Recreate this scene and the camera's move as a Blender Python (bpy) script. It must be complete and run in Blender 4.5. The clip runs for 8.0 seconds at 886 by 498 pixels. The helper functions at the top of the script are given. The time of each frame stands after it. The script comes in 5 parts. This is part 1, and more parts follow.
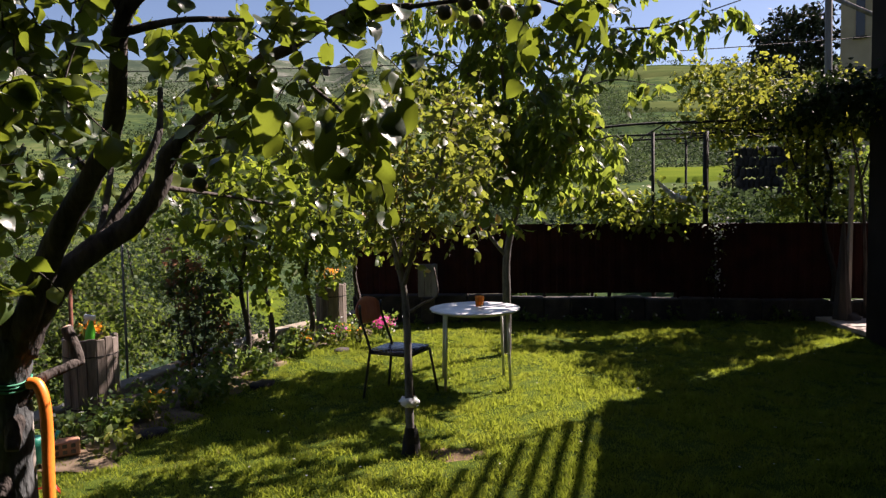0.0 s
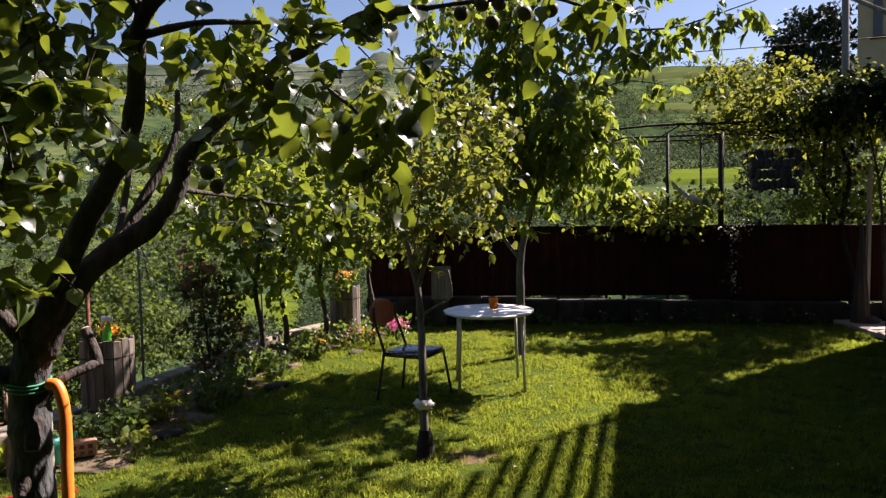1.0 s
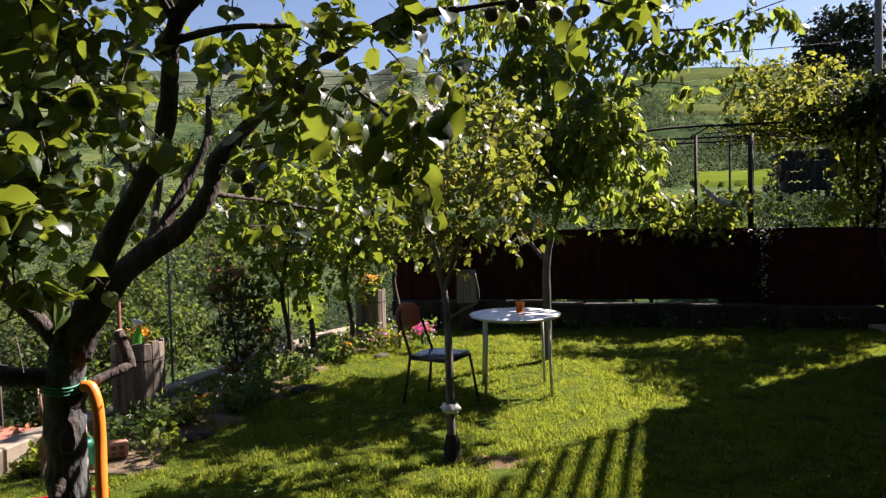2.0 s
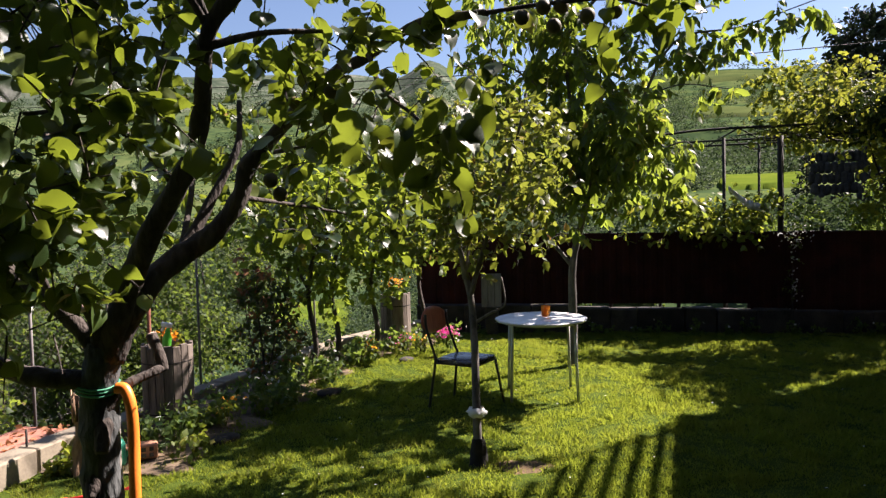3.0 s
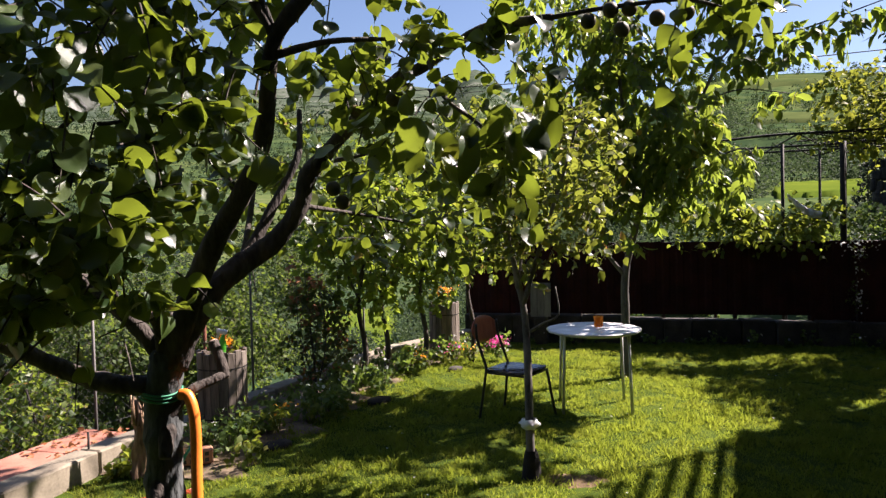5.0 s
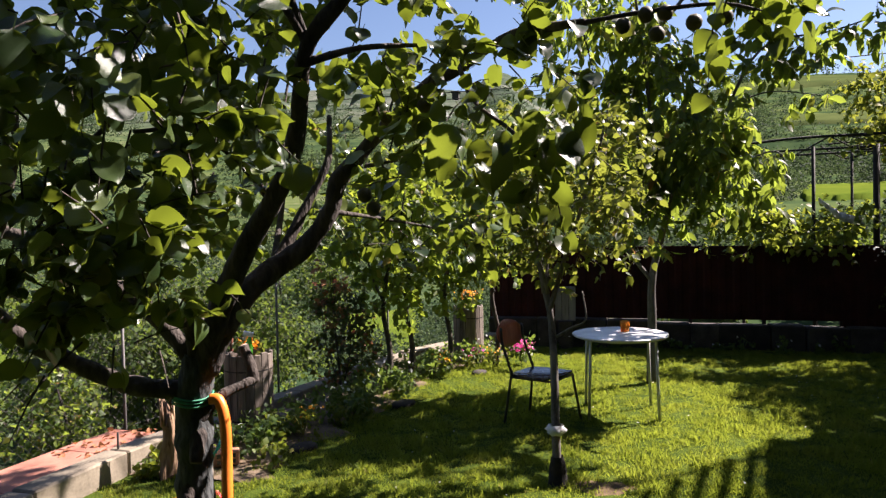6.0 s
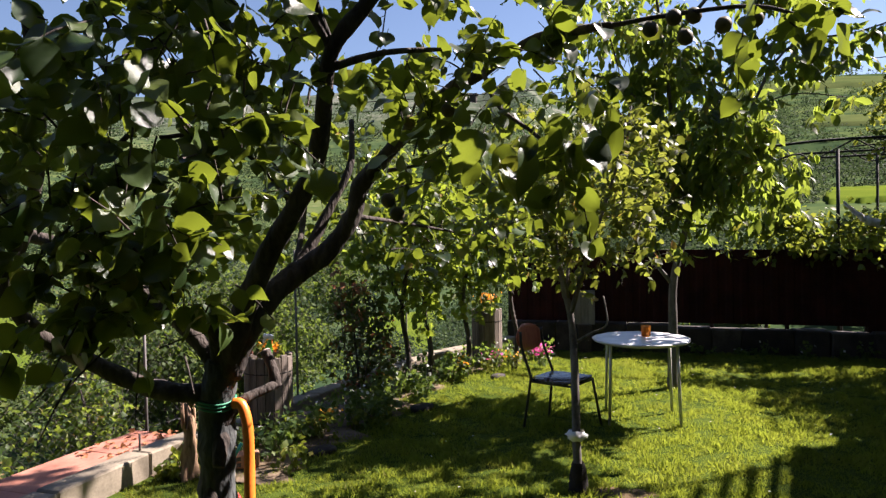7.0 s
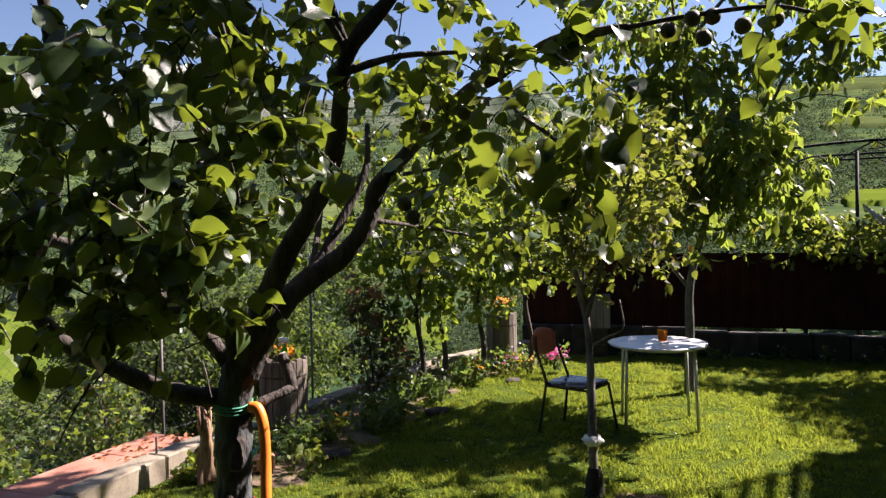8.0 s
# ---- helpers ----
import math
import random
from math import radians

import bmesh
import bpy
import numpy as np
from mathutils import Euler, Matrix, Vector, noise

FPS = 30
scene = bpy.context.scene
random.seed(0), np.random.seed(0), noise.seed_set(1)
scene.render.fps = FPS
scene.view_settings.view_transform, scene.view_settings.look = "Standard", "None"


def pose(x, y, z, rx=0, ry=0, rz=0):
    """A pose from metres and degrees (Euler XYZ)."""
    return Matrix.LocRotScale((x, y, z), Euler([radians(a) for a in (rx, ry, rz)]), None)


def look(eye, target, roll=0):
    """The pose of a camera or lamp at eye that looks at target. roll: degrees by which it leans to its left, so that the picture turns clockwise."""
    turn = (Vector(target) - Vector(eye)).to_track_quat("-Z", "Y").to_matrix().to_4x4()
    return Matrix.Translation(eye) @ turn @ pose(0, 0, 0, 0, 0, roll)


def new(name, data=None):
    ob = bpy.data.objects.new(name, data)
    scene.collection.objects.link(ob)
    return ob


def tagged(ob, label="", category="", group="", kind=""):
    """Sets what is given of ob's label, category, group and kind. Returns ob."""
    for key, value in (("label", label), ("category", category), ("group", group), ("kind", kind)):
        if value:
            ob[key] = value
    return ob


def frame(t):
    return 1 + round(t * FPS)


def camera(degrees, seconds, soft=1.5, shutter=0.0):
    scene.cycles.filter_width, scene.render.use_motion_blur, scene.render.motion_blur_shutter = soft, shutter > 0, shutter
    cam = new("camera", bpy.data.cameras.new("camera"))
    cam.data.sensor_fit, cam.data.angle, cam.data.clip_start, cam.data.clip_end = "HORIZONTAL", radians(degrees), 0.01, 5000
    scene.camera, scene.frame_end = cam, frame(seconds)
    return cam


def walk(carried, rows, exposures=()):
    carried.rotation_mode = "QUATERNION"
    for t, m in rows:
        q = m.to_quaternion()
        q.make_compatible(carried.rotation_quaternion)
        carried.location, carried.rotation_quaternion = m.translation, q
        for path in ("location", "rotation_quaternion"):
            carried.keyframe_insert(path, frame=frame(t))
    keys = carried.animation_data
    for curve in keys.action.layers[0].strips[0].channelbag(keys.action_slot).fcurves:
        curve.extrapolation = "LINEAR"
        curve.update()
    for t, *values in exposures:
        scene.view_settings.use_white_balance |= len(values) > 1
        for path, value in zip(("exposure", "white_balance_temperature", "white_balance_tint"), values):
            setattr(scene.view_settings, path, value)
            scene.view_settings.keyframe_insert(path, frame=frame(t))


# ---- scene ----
cam = camera(65.8, 8.0, soft=1.35)
PATH = [
    (0, (0.216, -0.234, 1.742), (0.154, 1.761, 1.621), -1.0),
    (0.5, (0.211, -0.235, 1.741), (0.137, 1.76, 1.624), -1.1),
    (1, (0.205, -0.229, 1.739), (0.106, 1.765, 1.626), -1.1),
    (1.5, (0.194, -0.219, 1.737), (0.061, 1.774, 1.63), -1.2),
    (3, (0.164, -0.213, 1.736), (-0.072, 1.771, 1.648), -1.4),
    (3.5, (0.15, -0.21, 1.737), (-0.118, 1.77, 1.657), -1.4),
    (4, (0.14, -0.208, 1.735), (-0.164, 1.767, 1.664), -1.4),
    (4.5, (0.124, -0.197, 1.735), (-0.21, 1.774, 1.67), -1.4),
    (6, (0.082, -0.18, 1.751), (-0.348, 1.772, 1.699), -1.2),
    (6.5, (0.068, -0.176, 1.76), (-0.388, 1.771, 1.708), -1.1),
    (7, (0.06, -0.17, 1.76), (-0.419, 1.772, 1.716), -1.1),
    (7.5, (0.05, -0.166, 1.759), (-0.445, 1.772, 1.721), -1.2),
    (8, (0.051, -0.164, 1.759), (-0.467, 1.768, 1.727), -1.2),
]
walk(cam, [(t, look(eye, target, roll)) for t, eye, target, roll in PATH], exposures=[(0, 1.42, 6350, 27), (1.5, 1.53, 6300, 26), (3, 1.69, 6250, 23), (8, 1.68, 6150, 24)])

# ---- world, sun, exposure ----
SUN = Vector((0.8 * math.cos(radians(45)), 0.6 * math.cos(radians(45)), math.sin(radians(45))))
world = bpy.data.worlds.new("sky")
scene.world = world
world.use_nodes = True
wn = world.node_tree
sky = wn.nodes.new("ShaderNodeTexSky")
sky.sky_type = "NISHITA"
sky.sun_disc = False
sky.sun_elevation = radians(45)
sky.sun_rotation = math.atan2(0.8, 0.6)
sky.air_density = 1.0
sky.dust_density = 0.4
sky.ozone_density = 1.2
wn.links.new(sky.outputs[0], wn.nodes["Background"].inputs[0])
wn.nodes["Background"].inputs[1].default_value = 0.044
sun = new("sun", bpy.data.lights.new("sun", "SUN"))
sun.data.energy = 6.0
sun.data.angle = radians(0.55)
sun.data.color = (1.0, 0.9, 0.76)
sun.matrix_world = look(SUN * 60, (0, 0, 0))


# ---- materials ----
def nodes_of(name):
    m = bpy.data.materials.new(name)
    m.use_nodes = True
    return m, m.node_tree.nodes, m.node_tree.links, m.node_tree.nodes["Principled BSDF"]


def ramp_of(nodes, stops):
    r = nodes.new("ShaderNodeValToRGB")
    while len(r.color_ramp.elements) < len(stops):
        r.color_ramp.elements.new(0.5)
    for e, (p, c) in zip(r.color_ramp.elements, stops):
        e.position, e.color = p, (*c, 1)
    return r


def surface(name, dark, light, scale=8.0, rough=0.7, bump=0.3, fine=90.0, metal=0.0, stretch=(1, 1, 1), spread=(0.3, 0.7), vary=0.0, spec=0.4, depth=0.01):
    """A worn surface: stains at a large scale, grain at a small one, relief from both."""
    m, n, l, p = nodes_of(name)
    co = n.new("ShaderNodeTexCoord")
    mp = n.new("ShaderNodeMapping")
    mp.inputs["Scale"].default_value = stretch
    l.new(co.outputs["Object"], mp.inputs[0])
    a = n.new("ShaderNodeTexNoise")
    a.inputs["Scale"].default_value, a.inputs["Detail"].default_value = scale, 6
    b = n.new("ShaderNodeTexNoise")
    b.inputs["Scale"].default_value, b.inputs["Detail"].default_value = fine, 3
    for t in (a, b):
        l.new(mp.outputs[0], t.inputs[0])
    mix = n.new("ShaderNodeMath")
    mix.operation = "MULTIPLY_ADD"
    mix.inputs[1].default_value = 0.35
    l.new(b.outputs[0], mix.inputs[0])
    half = n.new("ShaderNodeMath")
    half.operation = "MULTIPLY_ADD"
    half.inputs[1].default_value, half.inputs[2].default_value = 0.8, -0.08
    l.new(a.outputs[0], half.inputs[0])
    l.new(half.outputs[0], mix.inputs[2])
    r = ramp_of(n, [(spread[0], dark), (spread[1], light)])
    l.new(mix.outputs[0], r.inputs[0])
    if vary:
        info = n.new("ShaderNodeObjectInfo")
        hv = n.new("ShaderNodeHueSaturation")
        mr = n.new("ShaderNodeMapRange")
        mr.inputs[3].default_value, mr.inputs[4].default_value = 1 - vary, 1 + vary
        l.new(info.outputs["Random"], mr.inputs[0])
        l.new(mr.outputs[0], hv.inputs["Value"])
        l.new(r.outputs[0], hv.inputs["Color"])
        l.new(hv.outputs[0], p.inputs["Base Color"])
    else:
        l.new(r.outputs[0], p.inputs["Base Color"])
    bm_ = n.new("ShaderNodeBump")
    bm_.inputs["Strength"].default_value, bm_.inputs["Distance"].default_value = bump, depth
    l.new(mix.outputs[0], bm_.inputs["Height"])
    l.new(bm_.outputs[0], p.inputs["Normal"])
    p.inputs["Roughness"].default_value, p.inputs["Metallic"].default_value = rough, metal
    p.inputs["Specular IOR Level"].default_value = spec
    return m


def foliage(name, stops, through_colour, share=0.4, rough=0.42, spec=0.5, single=False, patch=None, grain=45):
    """Leaves: a glossy face and light that shines through, each leaf a little different."""
    m, n, l, p = nodes_of(name)
    if single:
        src = n.new("ShaderNodeObjectInfo").outputs["Random"]
    else:
        src = n.new("ShaderNodeNewGeometry").outputs["Random Per Island"]
    r = ramp_of(n, stops)
    l.new(src, r.inputs[0])
    co = n.new("ShaderNodeTexCoord")
    nz = n.new("ShaderNodeTexNoise")
    nz.inputs["Scale"].default_value, nz.inputs["Detail"].default_value = grain, 5
    l.new(co.outputs["Object"], nz.inputs[0])
    hv = n.new("ShaderNodeHueSaturation")
    mr = n.new("ShaderNodeMapRange")
    mr.inputs[3].default_value, mr.inputs[4].default_value = (0.6, 1.4) if grain > 20 else (0.45, 1.55)
    l.new(nz.outputs[0], mr.inputs[0])
    l.new(mr.outputs[0], hv.inputs["Value"])
    if patch:
        pn = n.new("ShaderNodeTexNoise")
        pn.inputs["Scale"].default_value, pn.inputs["Detail"].default_value = 1.7, 5
        l.new(co.outputs["Object"], pn.inputs[0])
        pr = n.new("ShaderNodeMapRange")
        pr.inputs[1].default_value, pr.inputs[2].default_value, pr.inputs[4].default_value = 0.44, 0.68, 0.78
        l.new(pn.outputs[0], pr.inputs[0])
        pm = n.new("ShaderNodeMix")
        pm.data_type = "RGBA"
        l.new(pr.outputs[0], pm.inputs[0])
        l.new(r.outputs[0], pm.inputs[6])
        pm.inputs[7].default_value = (*patch, 1)
        l.new(pm.outputs[2], hv.inputs["Color"])
    else:
        l.new(r.outputs[0], hv.inputs["Color"])
    l.new(hv.outputs[0], p.inputs["Base Color"])
    p.inputs["Roughness"].default_value = rough
    p.inputs["Specular IOR Level"].default_value = spec
    bmp = n.new("ShaderNodeBump")
    bmp.inputs["Strength"].default_value, bmp.inputs["Distance"].default_value = 0.25, 0.004
    l.new(nz.outputs[0], bmp.inputs["Height"])
    l.new(bmp.outputs[0], p.inputs["Normal"])
    tr = n.new("ShaderNodeBsdfTranslucent")
    tint = n.new("ShaderNodeMix")
    tint.data_type = "RGBA"
    tint.blend_type = "MIX"
    tint.inputs[0].default_value = 0.6
    l.new(hv.outputs[0], tint.inputs[6])
    tint.inputs[7].default_value = (*through_colour, 1)
    l.new(tint.outputs[2], tr.inputs[0])
    mx = n.new("ShaderNodeMixShader")
    mx.inputs[0].default_value = share
    l.new(p.outputs[0], mx.inputs[1])
    l.new(tr.outputs[0], mx.inputs[2])
    l.new(mx.outputs[0], n["Material Output"].inputs[0])
    return m


def plain(name, colour, rough=0.5, metal=0.0, spec=0.5):
    m, n, l, p = nodes_of(name)
    nz = n.new("ShaderNodeTexNoise")
    nz.inputs["Scale"].default_value = 60
    r = ramp_of(n, [(0.3, [c * 0.8 for c in colour]), (0.7, [min(1, c * 1.15) for c in colour])])
    l.new(nz.outputs[0], r.inputs[0])
    l.new(r.outputs[0], p.inputs["Base Color"])
    p.inputs["Roughness"].default_value, p.inputs["Metallic"].default_value = rough, metal
    p.inputs["Specular IOR Level"].default_value = spec
    return m


APRICOT = [(0.0, (0.01, 0.024, 0.008)), (0.45, (0.02, 0.042, 0.012)), (0.85, (0.045, 0.075, 0.018)), (0.985, (0.11, 0.14, 0.03)), (1.0, (0.28, 0.18, 0.03))]
M = {
    "leaf_big": foliage("apricot_leaf_single", APRICOT, (0.46, 0.58, 0.04), 0.28, 0.38, 0.5, single=True),
    "leaf_near": foliage("apricot_leaf", APRICOT, (0.46, 0.58, 0.04), 0.28, 0.38, 0.5),
    "leaf_mid": foliage("young_apricot_leaf", [(0.0, (0.022, 0.04, 0.012)), (0.5, (0.07, 0.1, 0.022)), (0.9, (0.15, 0.17, 0.035)), (0.975, (0.3, 0.22, 0.05)), (1.0, (0.42, 0.15, 0.05))], (0.42, 0.47, 0.05), 0.4, 0.45, 0.3),
    "leaf_cherry": foliage("cherry_leaf", [(0.0, (0.02, 0.042, 0.014)), (0.6, (0.06, 0.1, 0.024)), (0.95, (0.12, 0.155, 0.032)), (1.0, (0.36, 0.17, 0.04))], (0.44, 0.56, 0.055), 0.5, 0.42, 0.28),
    "leaf_fruit": foliage("fruit_tree_leaf", [(0.0, (0.015, 0.035, 0.012)), (0.6, (0.052, 0.09, 0.021)), (0.95, (0.12, 0.15, 0.028)), (1.0, (0.3, 0.16, 0.04))], (0.46, 0.58, 0.045), 0.52, 0.45, 0.25),
    "leaf_vine": foliage("vine_leaf", [(0.0, (0.04, 0.07, 0.015)), (0.5, (0.1, 0.14, 0.02)), (1.0, (0.24, 0.22, 0.03))], (0.44, 0.47, 0.05), 0.42, 0.55, 0.1),
    "leaf_shrub": foliage("shrub_leaf", [(0.0, (0.018, 0.038, 0.012)), (0.7, (0.055, 0.085, 0.025)), (1.0, (0.12, 0.15, 0.04))], (0.3, 0.42, 0.05), 0.38, 0.6, 0.15),
    "leaf_bed": foliage("bedding_leaf", [(0.0, (0.025, 0.055, 0.016)), (0.7, (0.075, 0.12, 0.032)), (1.0, (0.15, 0.19, 0.05))], (0.36, 0.5, 0.06), 0.4, 0.5, 0.25),
    "leaf_rose": foliage("rose_leaf", [(0.0, (0.02, 0.045, 0.01)), (0.8, (0.05, 0.08, 0.016)), (0.9, (0.2, 0.05, 0.02)), (1.0, (0.25, 0.07, 0.03))], (0.2, 0.2, 0.02), 0.3, 0.4, 0.3),
    "leaf_hedge": foliage("hedge_leaf", [(0.0, (0.045, 0.08, 0.016)), (0.8, (0.12, 0.155, 0.028)), (1.0, (0.22, 0.19, 0.045))], (0.42, 0.48, 0.04), 0.45, 0.5, 0.2),
    # dark leaf colour carries the shade on the vine's right end
    "leaf_vine_shaded": foliage("shaded_vine_leaf", [(0.0, (0.012, 0.025, 0.008)), (0.8, (0.03, 0.05, 0.014)), (1.0, (0.05, 0.075, 0.02))], (0.05, 0.08, 0.015), 0.15, 0.6, 0.12),
    "needle": foliage("cedar_needle", [(0.0, (0.014, 0.024, 0.014)), (1.0, (0.05, 0.065, 0.035))], (0.03, 0.05, 0.02), 0.1, 0.7, 0.2),
    "far_leaf": foliage("far_wood_leaf", [(0.0, (0.014, 0.028, 0.016)), (0.6, (0.032, 0.055, 0.026)), (1.0, (0.068, 0.098, 0.038))], (0.1, 0.15, 0.05), 0.25, 0.8, 0.1, grain=0.1),
    "grass": foliage("grass_blade", [(0.0, (0.045, 0.078, 0.011)), (0.6, (0.08, 0.122, 0.017)), (0.96, (0.12, 0.15, 0.024)), (1.0, (0.32, 0.26, 0.1))], (0.47, 0.56, 0.045), 0.5, 0.6, 0.12, patch=(0.15, 0.145, 0.03), grain=7),
    "bark": surface("apricot_bark", (0.014, 0.011, 0.009), (0.095, 0.077, 0.064), 14, 0.9, 1.0, 70, stretch=(1, 1, 0.35), depth=0.03),
    "bark_black": surface("dark_bark", (0.005, 0.004, 0.0035), (0.028, 0.023, 0.019), 14, 0.9, 1.0, 70, depth=0.02),
    "bark_blue": surface("washed_bark", (0.012, 0.014, 0.014), (0.11, 0.118, 0.115), 14, 0.9, 1.0, 70, stretch=(1, 1, 0.35), depth=0.03),
    "bark_grey": surface("young_grey_bark", (0.035, 0.032, 0.028), (0.2, 0.18, 0.16), 18, 0.85, 0.8, 140, stretch=(1, 1, 0.3)),
    "cut": surface("cut_wood", (0.42, 0.27, 0.2), (0.62, 0.45, 0.36), 30, 0.8, 0.3),
    "lawn": surface("turf_soil", (0.022, 0.04, 0.006), (0.062, 0.088, 0.013), 3.0, 0.95, 0.8, 60, spec=0.03),
    "meadow": surface("mown_meadow", (0.05, 0.082, 0.011), (0.1, 0.13, 0.016), 0.35, 1.0, 0.5, 6, spec=0.0),
    "pasture": surface("dry_pasture", (0.045, 0.064, 0.022), (0.088, 0.105, 0.036), 0.12, 1.0, 0.5, 3, spec=0.0),
    "soil": surface("dry_soil", (0.06, 0.042, 0.025), (0.2, 0.145, 0.09), 6.0, 0.95, 1.0, 70),
    "concrete": surface("old_concrete", (0.13, 0.11, 0.08), (0.3, 0.255, 0.185), 4.0, 0.9, 0.3, 50, vary=0.12),
    "redpaint": surface("red_painted_concrete", (0.24, 0.09, 0.06), (0.42, 0.19, 0.13), 6.0, 0.85, 0.3, 80),
    # grey stone taken near black, with the plinth's shade put into the colour
    "stone": surface("grey_stone_shaded", (0.008, 0.007, 0.006), (0.055, 0.046, 0.038), 5.0, 0.9, 0.9, 60, vary=0.45),
    # rust red darkened: shade on the fence's garden face is put into it
    "sheet": surface("rust_red_sheet_shaded", (0.012, 0.003, 0.0025), (0.042, 0.009, 0.006), 3.0, 0.75, 0.15, 40, spec=0.15),
    # near-black plaster: the shade on the house side is put into its colour
    "wall": surface("house_plaster_shaded", (0.012, 0.01, 0.009), (0.03, 0.025, 0.021), 2.0, 0.95, 0.4, 60, spec=0.05),
    "barrel": surface("weathered_stave", (0.05, 0.04, 0.031), (0.23, 0.19, 0.155), 9.0, 0.85, 0.9, 70, stretch=(1, 1, 0.12), vary=0.18),
    "post": surface("grey_timber", (0.2, 0.17, 0.14), (0.45, 0.4, 0.34), 9.0, 0.85, 0.6, 70, stretch=(1, 1, 0.12)),
    "iron": surface("dark_iron", (0.008, 0.007, 0.006), (0.03, 0.024, 0.02), 20, 0.75, 0.3, metal=0.1),
    "table": surface("white_marbled_top", (0.5, 0.49, 0.5), (0.8, 0.79, 0.78), 7.0, 0.35, 0.05, 60),
    "legs": surface("pale_tube_steel", (0.45, 0.46, 0.45), (0.62, 0.62, 0.6), 14, 0.4, 0.05, metal=0.3),
    "black": plain("black_tube", (0.018, 0.018, 0.02), 0.35),
    # pale patches put white reflections into the dark seat's colour
    "seat": surface("blue_seat_reflections", (0.012, 0.012, 0.025), (0.3, 0.3, 0.33), 7.0, 0.15, 0.05, spread=(0.5, 0.62)),
    "plywood": surface("brown_plywood", (0.26, 0.06, 0.03), (0.46, 0.14, 0.07), 8, 0.35, 0.1, stretch=(1, 6, 1)),
    "hose": plain("orange_hose", (0.85, 0.22, 0.025), 0.4),
    "green": plain("green_plastic", (0.1, 0.5, 0.04), 0.35),
    "teal": plain("teal_plastic", (0.03, 0.3, 0.2), 0.4),
    "tie": plain("green_tie", (0.04, 0.25, 0.14), 0.6),
    "white": plain("white_plastic", (0.75, 0.76, 0.76), 0.5),
    "redplastic": plain("red_plastic", (0.5, 0.03, 0.02), 0.4),
    # darkened fruit: the shade under the leaves is put into its colour
    "fruit": surface("unripe_apricot", (0.04, 0.04, 0.014), (0.11, 0.085, 0.028), 20, 0.6, 0.1),
    "terracotta": surface("terracotta", (0.36, 0.16, 0.09), (0.52, 0.27, 0.17), 10, 0.85, 0.3),
    "pink": foliage("pink_petal", [(0.0, (0.55, 0.03, 0.2)), (1.0, (0.8, 0.1, 0.4))], (0.8, 0.1, 0.4), 0.4, 0.6),
    "orange": foliage("orange_petal", [(0.0, (0.8, 0.2, 0.02)), (1.0, (0.9, 0.45, 0.03))], (0.9, 0.4, 0.03), 0.4, 0.6),
    "daisy": foliage("white_petal", [(0.0, (0.7, 0.7, 0.65)), (1.0, (0.85, 0.85, 0.8))], (0.8, 0.8, 0.75), 0.3, 0.6),
    "render": surface("beige_render", (0.3, 0.235, 0.16), (0.4, 0.32, 0.22), 1.5, 0.9, 0.2, 30),
    "tile": surface("roof_tile", (0.2, 0.08, 0.05), (0.36, 0.17, 0.1), 3, 0.9, 0.5),
    # near-black colour for the shade inside openings
    "dark": plain("opening_shade", (0.03, 0.03, 0.035), 0.2),
    "galv_dark": surface("dull_wire", (0.03, 0.03, 0.03), (0.08, 0.08, 0.08), 20, 0.6, 0.1, metal=0.6),
    "dead": surface("dead_wood", (0.08, 0.04, 0.022), (0.42, 0.28, 0.17), 22, 0.9, 1.0, 60, stretch=(1, 1, 0.15)),
    "rust": surface("rust", (0.08, 0.025, 0.015), (0.2, 0.075, 0.04), 18, 0.9, 0.5),
    "slab": surface("worn_slab", (0.22, 0.18, 0.15), (0.42, 0.36, 0.3), 6, 0.9, 0.5, vary=0.15),
    "straw": surface("dry_earth", (0.06, 0.04, 0.018), (0.19, 0.125, 0.062), 14, 0.95, 1.0, 80),
    "plasticfilm": foliage("white_film", [(0.0, (0.6, 0.6, 0.6)), (1.0, (0.75, 0.75, 0.75))], (0.7, 0.7, 0.7), 0.4, 0.4),
    "dryleaf": foliage("dry_leaf", [(0.0, (0.2, 0.07, 0.03)), (1.0, (0.4, 0.2, 0.1))], (0.4, 0.2, 0.08), 0.25, 0.7, 0.2),
    "greypole": surface("grey_pole", (0.09, 0.085, 0.08), (0.2, 0.19, 0.18), 9.0, 0.85, 0.6, 70, stretch=(1, 1, 0.12)),
    "cloth": surface("grey_tarpaulin", (0.025, 0.022, 0.019), (0.06, 0.053, 0.046), 6, 0.85, 0.4, stretch=(1, 1, 0.2)),
}


def clear_glass(name, colour, ior=1.45):
    m, n, l, p = nodes_of(name)
    p.inputs["Base Color"].default_value = (*colour, 1)
    p.inputs["Transmission Weight"].default_value = 1.0
    p.inputs["Roughness"].default_value = 0.03
    p.inputs["IOR"].default_value = ior
    out = n["Material Output"]
    tr = n.new("ShaderNodeBsdfTranslucent")
    tr.inputs[0].default_value = (*colour, 1)
    mx = n.new("ShaderNodeMixShader")
    mx.inputs[0].default_value = 0.5
    l.new(p.outputs[0], mx.inputs[1])
    l.new(tr.outputs[0], mx.inputs[2])
    l.new(mx.outputs[0], out.inputs[0])
    return m


M["glass"] = clear_glass("amber_glass", (1.0, 0.52, 0.12))


